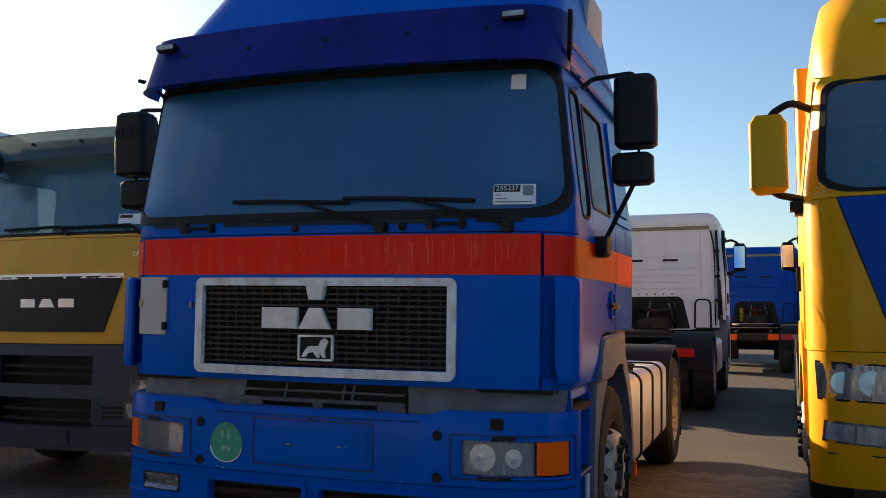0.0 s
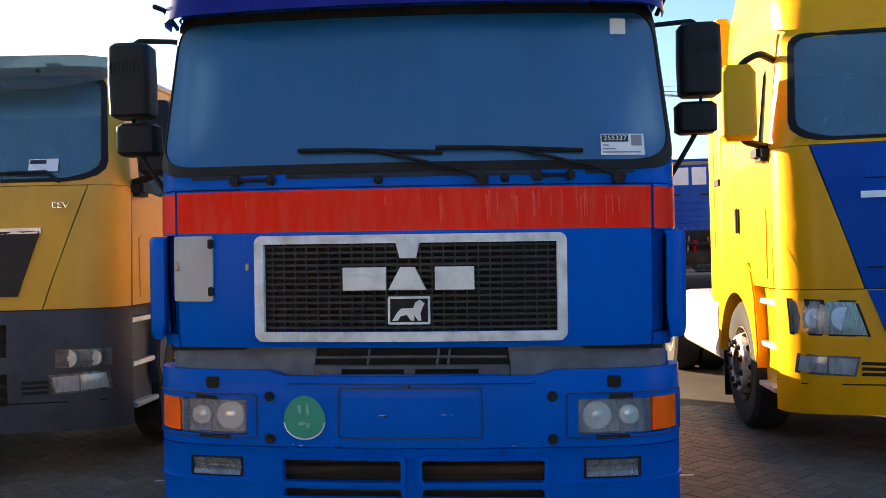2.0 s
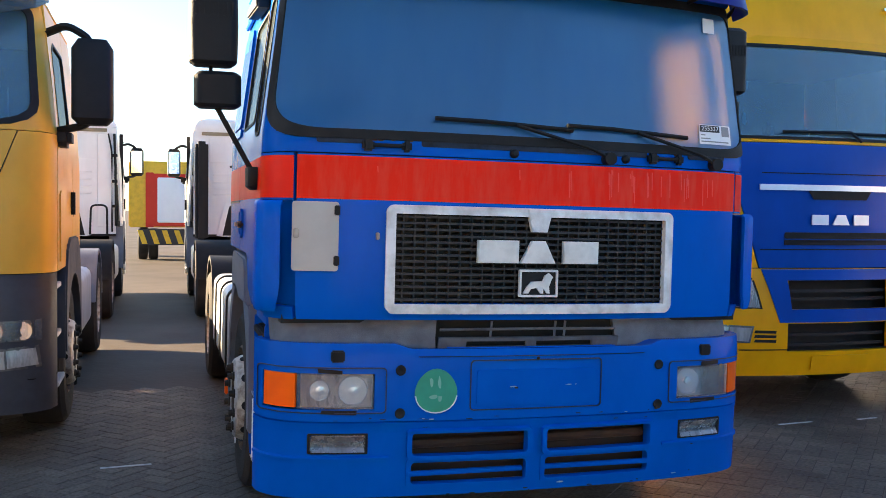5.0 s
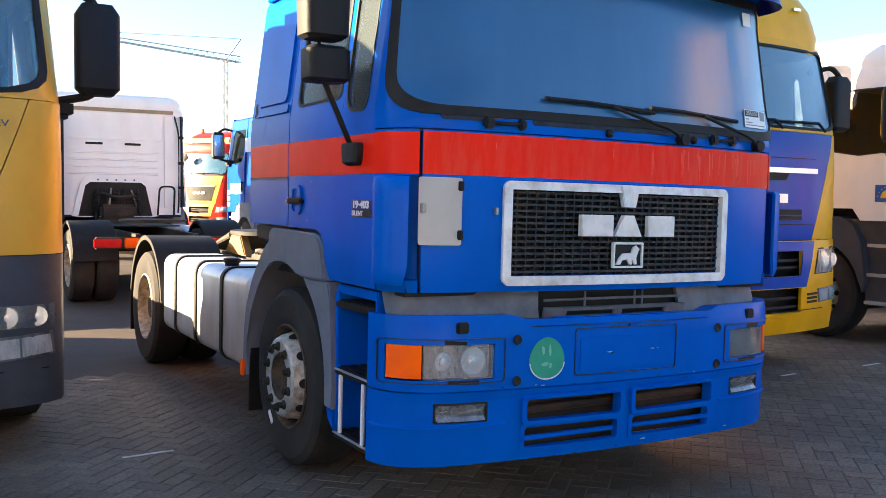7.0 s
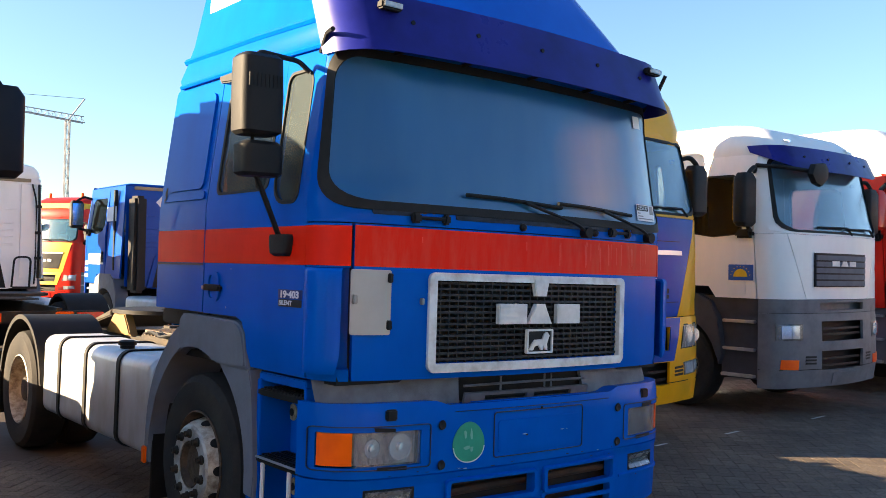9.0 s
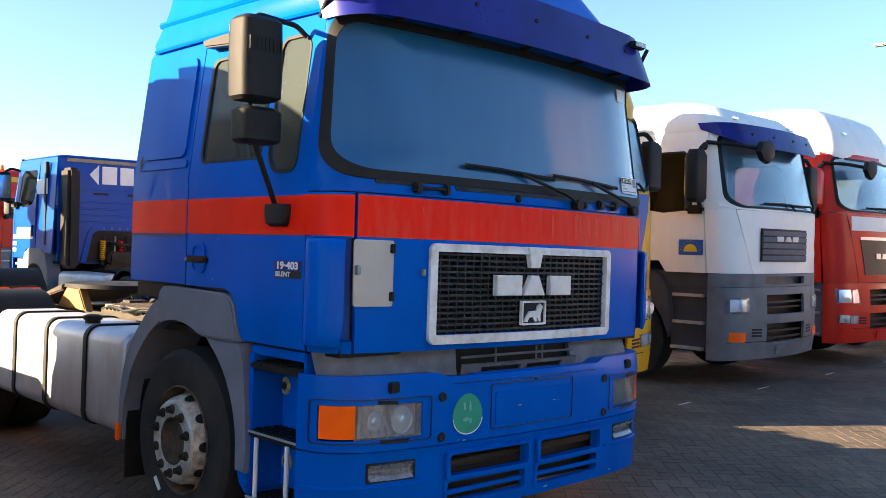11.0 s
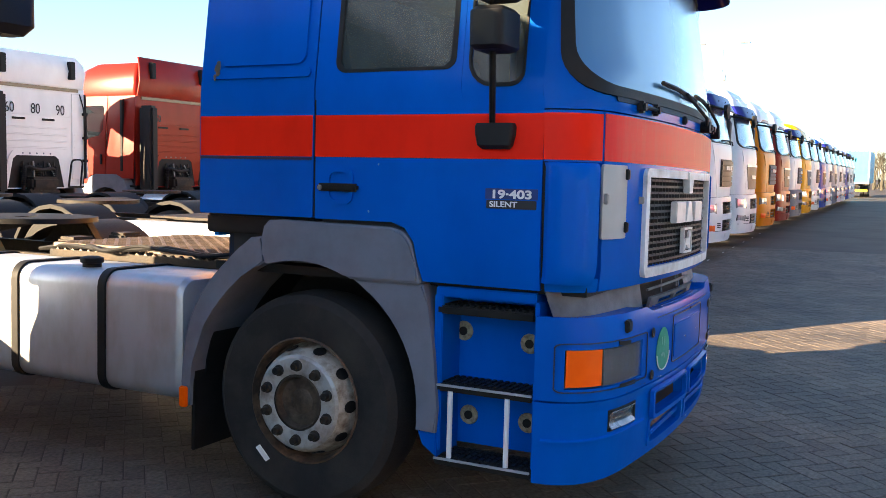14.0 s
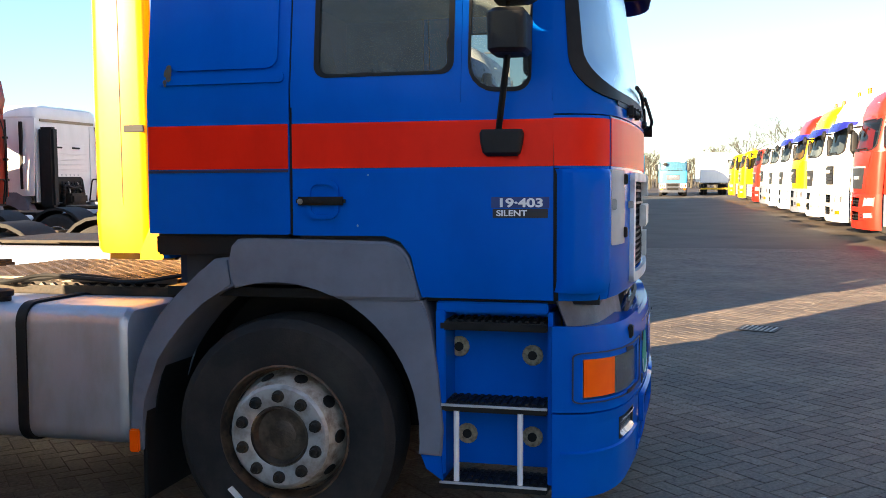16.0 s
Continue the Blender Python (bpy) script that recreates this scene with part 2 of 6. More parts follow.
def tube(bm, pts, r, n=8):
    pts = [Vector(p) for p in pts]
    rings = []
    for i, p in enumerate(pts):
        d = (pts[min(i + 1, len(pts) - 1)] - pts[max(i - 1, 0)]).normalized()
        q = d.to_track_quat("Z", "Y")
        rings.append([bm.verts.new(p + q @ Vector((r * math.cos(2 * math.pi * k / n), r * math.sin(2 * math.pi * k / n), 0))) for k in range(n)])
    for a, b in zip(rings, rings[1:]):
        for k in range(n):
            bm.faces.new((a[k], a[(k + 1) % n], b[(k + 1) % n], b[k]))
    bm.faces.new(rings[0]), bm.faces.new(rings[-1])
    return bm


def bend(pts, k=6):
    """Rounds a polyline's corners."""
    out = [Vector(pts[0])]
    for a, b, c in zip(pts, pts[1:], pts[2:]):
        a, b, c = Vector(a), Vector(b), Vector(c)
        r = min((b - a).length, (c - b).length) * 0.35
        p, q = b + (a - b).normalized() * r, b + (c - b).normalized() * r
        for i in range(k + 1):
            t = i / k
            out.append(p.lerp(b, t).lerp(b.lerp(q, t), t))
    return out + [Vector(pts[-1])]


def rrect(x0, x1, z0, z1, r, n=5):
    """A rounded rectangle as a loop of points; r: one radius or four (lower left, lower right, upper right, upper left)."""
    rs = r if isinstance(r, (tuple, list)) else (r, r, r, r)
    out = []
    for (cx, cz, a), q in zip(((x0, z0, 180), (x1, z0, 270), (x1, z1, 0), (x0, z1, 90)), rs):
        ox, oz = cx + (q if cx == x0 else -q), cz + (q if cz == z0 else -q)
        for i in range(n + 1):
            t = radians(a + 90 * i / n)
            out.append((ox + q * math.cos(t), oz + q * math.sin(t)))
    return out


def dense(loop, step):
    out = []
    n = len(loop)
    for i in range(n):
        a, b = Vector(loop[i]), Vector(loop[(i + 1) % n])
        k = max(1, int((b - a).length / step))
        out += [tuple(a.lerp(b, j / k)) for j in range(k)]
    return out


def thicken(bm, t):
    bmesh.ops.remove_doubles(bm, verts=bm.verts, dist=1e-5)
    bmesh.ops.recalc_face_normals(bm, faces=bm.faces)
    if t:
        bmesh.ops.solidify(bm, geom=bm.faces[:], thickness=t)
    return bm


def sheet(loop, fn, t=0.02, rings=5, step=0.08):
    """A panel with the outline loop (star-shaped about its middle), laid on the surface fn(u, v)."""
    loop = dense(loop, step)
    cu, cv = sum(p[0] for p in loop) / len(loop), sum(p[1] for p in loop) / len(loop)
    bm = bmesh.new()
    rows = [[bm.verts.new(fn(cu + (u - cu) * k / rings, cv + (v - cv) * k / rings)) for u, v in loop] for k in range(rings, 0, -1)]
    mid = bm.verts.new(fn(cu, cv))
    n = len(loop)
    for a, b in zip(rows, rows[1:]):
        for i in range(n):
            bm.faces.new((a[i], a[(i + 1) % n], b[(i + 1) % n], b[i]))
    for i in range(n):
        bm.faces.new((rows[-1][i], rows[-1][(i + 1) % n], mid))
    return thicken(bm, t)


def ring(outer, inner, fn, t=0.02, steps=2):
    """A panel between two loops of as many points, laid on the surface fn(u, v)."""
    bm = bmesh.new()
    rows = [[bm.verts.new(fn(a[0] + (b[0] - a[0]) * k / steps, a[1] + (b[1] - a[1]) * k / steps)) for a, b in zip(outer, inner)] for k in range(steps + 1)]
    n = len(outer)
    for a, b in zip(rows, rows[1:]):
        for i in range(n):
            bm.faces.new((a[i], a[(i + 1) % n], b[(i + 1) % n], b[i]))
    return thicken(bm, t)


def outward(loop, x0, x1, z0, z1):
    """Throws a loop's points outwards onto a rectangle, with the corners kept."""
    cx, cz = sum(p[0] for p in loop) / len(loop), sum(p[1] for p in loop) / len(loop)
    out = []
    for x, z in loop:
        dx, dz = x - cx, z - cz
        k = min(((x1 if dx > 0 else x0) - cx) / dx if abs(dx) > 1e-9 else 1e9, ((z1 if dz > 0 else z0) - cz) / dz if abs(dz) > 1e-9 else 1e9)
        out.append([cx + dx * k, cz + dz * k])
    for cxn, czn in ((x0, z0), (x1, z0), (x1, z1), (x0, z1)):
        i = min(range(len(out)), key=lambda j: (out[j][0] - cxn) ** 2 + (out[j][1] - czn) ** 2)
        out[i] = [cxn, czn]
    return out


def grid(us, vs, holes, fn, t=0.02, step=0.06):
    """A panel on fn(u, v) cut into cells by the lines us and vs; the cells listed in holes are open."""
    bm = bmesh.new()
    for i in range(len(us) - 1):
        for j in range(len(vs) - 1):
            if (i, j) in holes:
                continue
            nu = max(1, int(abs(us[i + 1] - us[i]) / step))
            v = [[bm.verts.new(fn(us[i] + (us[i + 1] - us[i]) * a / nu, vs[j + b])) for b in (0, 1)] for a in range(nu + 1)]
            for a in range(nu):
                bm.faces.new((v[a][0], v[a + 1][0], v[a + 1][1], v[a][1]))
    return thicken(bm, t)


def loft(sections, cap=True):
    """Skins closed loops of as many points."""
    bm = bmesh.new()
    rows = [[bm.verts.new(p) for p in s] for s in sections]
    n = len(rows[0])
    for a, b in zip(rows, rows[1:]):
        for i in range(n):
            bm.faces.new((a[i], a[(i + 1) % n], b[(i + 1) % n], b[i]))
    if cap:
        bm.faces.new(rows[0]), bm.faces.new(rows[-1][::-1])
    return bm


def words(name, text, size, m, material, parent, depth=0.001, sx=1.0, bold=0.0, al="CENTER"):
    """Lettering with the built-in font, as a mesh."""
    cu = bpy.data.curves.new(name, "FONT")
    cu.body, cu.size, cu.extrude, cu.align_x, cu.align_y, cu.offset = text, size, depth, "CENTER", al, bold
    tmp = new(name + "_tmp", cu)
    bpy.context.view_layer.update()
    me = bpy.data.meshes.new_from_object(tmp.evaluated_get(bpy.context.evaluated_depsgraph_get()))
    bpy.data.objects.remove(tmp)
    me.materials.append(material)
    ob = new(name, me)
    ob.parent = parent
    ob.matrix_local = m @ Matrix.Diagonal((sx, 1, 1, 1))
    return ob


def evenly(loop, k):
    """A loop with k pieces to each of its edges."""
    n = len(loop)
    return [tuple(Vector(loop[i]).lerp(Vector(loop[(i + 1) % n]), j / k)) for i in range(n) for j in range(k)]


RIMRUST = surface("rusted rim flange", (.05, .032, .022), (.20, .12, .07), 12, .75, .2, .3, 80)
NUTRING = surface("grey painted nut ring", (.42, .42, .41), (.20, .17, .14), 12, .5, .3, .15, 120)
HUBM = surface("oily hub", (.05, .035, .025), (.13, .10, .07), 14, .55, .3, .3, 90)


# ---- curved cab surfaces ----
def plan(s, w, yc, f0, x0=0.98, bow=0.05):
    """Half plan of a cab front: s runs from 0 in the middle over the rounded corner to 1 at the side."""
    a = abs(s)
    if a <= 0.8:
        x = a / 0.8 * x0
        y = f0 + bow * x * x
    else:
        t = min((a - 0.8) / 0.2, 1.0)
        p0, p1, p2 = (x0, f0 + bow * x0 * x0), (w, f0 + bow * x0 * x0 + 0.1 * (w - x0)), (w, yc)
        x = (1 - t) ** 2 * p0[0] + 2 * t * (1 - t) * p1[0] + t * t * p2[0]
        y = (1 - t) ** 2 * p0[1] + 2 * t * (1 - t) * p1[1] + t * t * p2[1]
    return math.copysign(x, s), y


def s_of(x, w=1.231, x0=0.98):
    a = abs(x)
    s = a / x0 * 0.8 if a <= x0 else 0.8 + 0.2 * (1 - math.sqrt(max(w - a, 0) / (w - x0)))
    return math.copysign(s, x)


def proud(fn, d):
    """The surface fn, d metres further out."""
    def out(u, v):
        p, a, b = Vector(fn(u, v)), Vector(fn(u + 1e-3, v)), Vector(fn(u, v + 1e-3))
        n = (a - p).cross(b - p).normalized()
        if n.dot(p - Vector((0, 1.0, p.z))) < 0:
            n = -n
        return p + n * d
    return out


def cab_w(z):
    return 1.231 - 0.092 * max(0.0, min((z - 1.95) / 0.77, 1.3)) - 0.02 * max(0.0, (1.2 - z) / 0.1)


def cab_front(s, z):
    x, y = plan(s, cab_w(z), 0.26 + 0.05 * max(0.0, (z - 1.1) / 1.6), -0.037 + 0.16 * max(0.0, z - 1.88) + 0.25 * max(0.0, 1.15 - z), 0.98, 0.075)
    return x, y, z


def bumper_front(s, z):
    x, y = plan(s, 1.245, 0.28, -0.076 + 0.014 * max(0.0, min((0.66 - z) / 0.04, 1.0)) + 0.12 * max(0.0, 0.42 - z) + 0.25 * max(0.0, z - 0.935), 0.85, 0.07)
    return x, y, z


def flank(sg):
    return lambda y, z: (sg * cab_w(z), y, z)


def wheel(parent, sg, x, y, r=0.52, front=True, dual=False, low=0.0):
    """A steel lorry wheel: tyre, rim, hub and ten nuts. sg: the side that it faces; low: height of the ground under it."""
    k = r / 0.52
    at = (x, y, r + low)
    tw = [(.30, -.14), (.36, -.15), (.47, -.148), (.508, -.12), (.52, -.06), (.52, .06), (.508, .12), (.47, .148), (.36, .15), (.30, .13)]
    t = part("tyre", lathe(bmesh.new(), [(a * k, sg * h) for a, h in tw], 40, "x", at, False), TYRE, parent)
    if dual:
        part("tyre", lathe(bmesh.new(), [(a * k, sg * (h - .33)) for a, h in tw], 40, "x", at, False), TYRE, parent)
    if front:
        pr = [(.302, .12), (.306, .138), (.298, .144), (.289, .125), (.284, .05), (.272, .045), (.262, .08), (.246, .145), (.228, .178), (.214, .188), (.15, .19), (.135, .185)]
        hub = [(.134, .15), (.132, .182), (.124, .184), (.114, .15), (.07, .145), (.055, .155), (.01, .157)]
        nr, nh = 0.178, 0.188
    else:
        pr = [(.302, .12), (.306, .138), (.296, .142), (.285, .11), (.272, .0), (.25, -.06), (.235, -.10), (.2, -.11), (.15, -.11), (.135, -.10)]
        hub = [(.134, -.1), (.12, .06), (.1, .09), (.02, .1)]
        nr, nh = 0.178, -0.11
    rim = part("rim", lathe(bmesh.new(), [(a * k, sg * h) for a, h in (pr[:6] if front else pr)], 40, "x", at, False), RIMRUST if front else RIM, parent, "rusty steel rim")
    if front:
        part("disc", lathe(bmesh.new(), [(a * k, sg * h) for a, h in pr[5:9]], 40, "x", at, False), RIM, rim, "flaking cream wheel disc")
        part("nut_ring", lathe(bmesh.new(), [(a * k, sg * h) for a, h in pr[8:]], 40, "x", at, False), NUTRING, rim)
    part("hub", lathe(bmesh.new(), [(a * k, sg * h) for a, h in hub], 24, "x", at), HUBM if front else GREASE, parent)
    if front:
        for i in range(10):
            a = 2 * math.pi * (i + 0.5) / 10
            c, s = math.cos(a), math.sin(a)
            part("wheel_nut", lathe(bmesh.new(), [(.027, sg * nh), (.026, sg * (nh + .01)), (.019, sg * (nh + .013)), (.017, sg * (nh + .034)), (.012, sg * (nh + .034)), (.011, sg * (nh + .028)), (.003, sg * (nh + .028))], 12, "x", (x, y + nr * k * c, r + low + nr * k * s)), GREASE, rim)
            a += math.pi / 10
            c, s = math.cos(a), math.sin(a)
            hole = bmesh.new()
            hole.faces.new([hole.verts.new((x + sg * (.116 + .036 * math.sin(q) + .006), y + (.2545 - .0085 * math.sin(q)) * k * math.cos(a + .115 * math.cos(q)), r + low + (.2545 - .0085 * math.sin(q)) * k * math.sin(a + .115 * math.cos(q)))) for q in [j * math.pi / 6 for j in range(12)]])
            part("hand_hole", thicken(hole, .004), BLACK, rim)
    return t


# ---- the blue tractor ----
blue = thing("tractor_truck", pose(-0.02, 0, -0.014, 0, 0.85, 0), "blue tractor unit with red stripe and wide black grille", "truck")
S108 = s_of(1.105)
GAP = 0.004

fx0 = lambda x, z: cab_front(s_of(x), z)
# front lid with the grille opening, corner panels
fp = part("front_panel", grid([-S108 + GAP, s_of(-.68), s_of(.68), S108 - GAP], [1.112, 1.185, 1.59, 1.839], {(1, 1)}, cab_front, 0.03), BLUE, blue)
part("stripe", grid([-S108 + GAP, S108 - GAP], [1.642, 1.832], (), proud(cab_front, 0.003), 0.004), REDF, fp, "red painted stripe")
RUN = surface("pale paint run", (.84, .048, .026), (.80, .032, .014), 30, .5)
for i in range(30):
    x = random.choice((random.uniform(.30, .85), random.uniform(-.95, .95)))
    z0 = random.uniform(1.79, 1.818)
    z1 = z0 - random.uniform(.02, .13)
    part("paint_run", sheet([(x, z0), (x + .006, z0), (x + .008, z1), (x + .003, z1)], proud(fx0, .0052), 0, 1, .05), RUN, fp)
for sg in (-1, 1):
    us = [sg * (S108 + GAP), sg * 0.998]
    cp = part("corner_panel", grid(us, [1.634, 1.839], (), cab_front, 0.03, 0.02), BLUE, blue)
    part("stripe", grid(us, [1.642, 1.828], (), proud(cab_front, 0.003), 0.004, 0.02), RED, cp, "red painted stripe")
    part("corner_sill", grid(us, [1.11, 1.135, 1.165], (), cab_front, 0.03, 0.02), BLUE, cp)
    part("duct_wall", grid(us, [1.165, 1.4, 1.634], (), proud(cab_front, -0.05), 0.01, 0.02), BLUE, cp, "blue wall of the air duct")
    # wind deflector: a bulged panel round the corner, standing off the duct, its lower front corner rounded

    def bulge(u, z):
        t = u * (1 - .16 * max(0.0, (1.26 - z) / .115) ** 2)
        e = min(1.0, (z - 1.14) / .045, (1.632 - z) / .02)
        pts = ((1.232, .262), (1.258, .235), (1.27, .19), (1.262, .125), (1.235, .082), (1.195, .062), (1.168, .056))
        k = min(int(t * 6), 5)
        f = t * 6 - k
        x, y = (pts[k][i] + (pts[k + 1][i] - pts[k][i]) * f for i in (0, 1))
        back = .016 * (1 - math.sqrt(max(0.0, e)))
        return sg * (x - back), y + back, z

    part("deflector", grid([i / 18 for i in range(19)], [1.145, 1.152, 1.165, 1.19, 1.22, 1.26, 1.4, 1.55, 1.61, 1.622, 1.63], (), bulge, 0.018, 1), BLUE, cp)

# grille
gback = part("grille", B(-.68, .68, .03, .05, 1.165, 1.61), BLACK, blue, "black grille mesh in a worn pale frame")
frame_loop = dense(rrect(-.711, .711, 1.146, 1.625, .035), .06)
part("grille_frame", ring(frame_loop, [(max(-.668, min(.668, x)), max(1.185, min(1.586, z))) for x, z in frame_loop], proud(fx0, 0.02), 0.03, 3), GFRAME, gback, "chipped off-white frame")
for i in range(14):
    z = 1.198 + i * 0.0285
    part("slat", grid([s_of(-.678), s_of(.678)], [z, z + .011], (), proud(cab_front, -0.005 - 0.004 * (i % 2)), 0.02), GRILLEPL, gback)
for i in range(25):
    x = -.63 + i * 0.0525
    yb = cab_front(s_of(x), 1.4)[1]
    part("grille_bar", B(x - .003, x + .003, yb + .008, yb + .034, 1.18, 1.59), GRILLEPL, gback)
fx = lambda x, z: cab_front(s_of(x), z)
part("emblem_notch", prism(bmesh.new(), [(-.062, 1.622), (-.036, 1.517), (.036, 1.517), (.062, 1.622)], "y", -.064, -.03, .004), GFRAME, gback)
for pts in ([(-.296, 1.374), (-.296, 1.477), (-.10, 1.477), (-.10, 1.374)], [(-.09, 1.374), (-.034, 1.477), (.030, 1.477), (.082, 1.374)], [(.122, 1.374), (.122, 1.477), (.298, 1.477), (.298, 1.374)]):
    part("emblem_block", prism(bmesh.new(), pts, "y", -.062, -.03, .004), LETTER, gback, "plain white emblem block")
bd = part("badge", ring(rrect(-.092, .098, 1.219, 1.345, .006, 2), rrect(-.083, .089, 1.229, 1.335, .004, 2), lambda x, z: (x, -.057, z), 0.02, 1), LETTER, gback, "small framed white badge")
part("badge_plate", B(-.087, .093, -.046, -.036, 1.224, 1.34), DARKPL, bd)
part("badge_shape", prism(bmesh.new(), [(-.073, 1.236), (-.048, 1.236), (-.036, 1.256), (-.008, 1.262), (.012, 1.236), (.026, 1.236), (.026, 1.262), (.044, 1.236), (.058, 1.236), (.054, 1.268), (.066, 1.300), (.074, 1.312), (.052, 1.330), (.032, 1.318), (.022, 1.292), (-.034, 1.290), (-.054, 1.268)], "y", -.056, -.046), LETTER, bd)

# grey flap
fl = part("grey_flap", sheet(rrect(-1.112, -.917, 1.326, 1.629, .012), proud(fx, 0.012), 0.012, 3, .05), GREYHATCH, blue, "plain grey flap with dark latches")
for x, z in ((-.927, 1.592), (-.927, 1.372), (-1.10, 1.49)):
    c = Vector(fx(x, z))
    part("latch", B(c.x - .012, c.x + .012, c.y - .026, c.y, z - .022, z + .022, .004), STEEL if x < -1 else BLACK, fl)
c = Vector(fx(-.748, 1.485))
part("lock_pin", B(-.755, -.741, c.y - .022, c.y + .01, 1.468, 1.50, .003), STEEL, blue)

# windscreen, its gasket and surround
fu = lambda u, z: cab_front(u / 1.2, z)
scr = dense(rrect(-1.115, 1.115, 1.95, 2.64, (.15, .15, .12, .12), 8), .07)
inn = lambda loop, d: [(u + math.copysign(d, u) * (abs(u) > .6) * min(1, (abs(u) - .6) / .45), z + (d if z > 2.28 else -d) * min(1.0, abs(z - 2.28) / .3)) for u, z in loop]
part("windscreen_surround", ring(outward(inn(scr, .04), -1.198, 1.198, 1.845, 2.73), inn(scr, .035), fu, 0.03, 4), BLUE, blue)
part("gasket", ring(inn(scr, .042), scr, proud(fu, 0.008), 0.02, 2), BLACK, blue, "black rubber windscreen gasket")
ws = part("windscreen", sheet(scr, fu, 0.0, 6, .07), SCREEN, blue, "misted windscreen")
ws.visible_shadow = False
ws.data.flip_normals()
part("cowl_strip", sheet(rrect(-.56, .56, 1.884, 1.922, .01), proud(fx, 0.004), 0.004, 2, .07), COWL, blue, "black grimy cowl strip")
for sg in (-1, 1):
    part("cowl_strip", sheet([(sg * a, b) for a, b in rrect(.80, 1.02, 1.888, 1.922, .01)], proud(fx, 0.004), 0.004, 2, .05), COWL, blue)
for xa, xb in ((-.80, -.63), (.585, .735)):
    ca, cb = Vector(fx(xa, 1.878)), Vector(fx(xb, 1.878))
    clamp = part("bracket", tube(bmesh.new(), [ca + Vector((0, -.022, .004)), cb + Vector((0, -.022, .004))], .009, 8), DARKPL, blue, "black tilt clamp")
    for c, w in ((ca, .026), (cb, .020)):
        part("clamp_block", B(c.x - w, c.x + w, c.y - .036, c.y + .004, 1.856, 1.906, .010), DARKPL, clamp)
for x in (-.13, .44):
    c = Vector(fx(x, 1.872))
    part("washer_jet", lathe(bmesh.new(), [(.022, .004), (.020, -.014), (.010, -.022), (.003, -.022)], 12, "y", tuple(c)), DARKPL, blue)
for px, tx in ((.34, -.5), (.95, .13)):
    piv, tip, mid = Vector(fx(px, 1.868)), Vector(proud(fx, .022)(tx, 2.01)), Vector(proud(fx, .03)(px * .45 + tx * .55, 1.995))
    wp = part("wiper_arm", tube(bmesh.new(), bend([piv + Vector((0, -.03, 0)), Vector(proud(fx, .05)(px - .1, 1.90)), mid]), .009, 6), BLACK, blue)
    e = Vector(proud(fx, .015)(tx + .66, 1.99))
    part("wiper_blade", tube(bmesh.new(), [tip, tip.lerp(e, .35) + Vector((0, -.008, .004)), tip.lerp(e, .7) + Vector((0, -.006, .002)), e], .011, 6), BLACK, wp)
    part("wiper_hub", lathe(bmesh.new(), [(.03, -.05), (.03, .0), (.026, .01)], 12, "y", tuple(piv)), BLACK, wp)
st = part("label_sheet", sheet(rrect(.873, 1.073, 1.97, 2.067, .004, 2), proud(fx, 0.006), 0.0, 2, .05), PAPER, ws, "white lot label with a printed number")
part("label_band", sheet(rrect(.877, 1.0, 2.03, 2.063, .002, 2), proud(fx, .0072), 0.0, 2, .05), INK, st)
words("label_number", "255337", .031, Matrix.Translation(proud(fx, .0095)(.938, 2.046)) @ pose(0, 0, 0, 82, 0, 7), PAPER, st, .0003, 1.15)
part("label_mark", sheet(rrect(1.012, 1.062, 2.012, 2.062, .001, 2), proud(fx, .0075), 0.0, 2, .05), surface("grey print", (.25, .25, .26)), st)
for z, x1 in ((2.012, .91), (1.995, .94), (1.98, 1.055)):
    part("label_bar", sheet(rrect(.882, x1, z, z + .006, .001, 2), proud(fx, .0075), 0.0, 2, .05), surface("grey print", (.25, .25, .26)), st)
part("label_sheet", sheet(rrect(.93, 1.01, 2.535, 2.61, .004, 2), proud(fx, 0.006), 0.0, 2, .05), PAPER, ws)

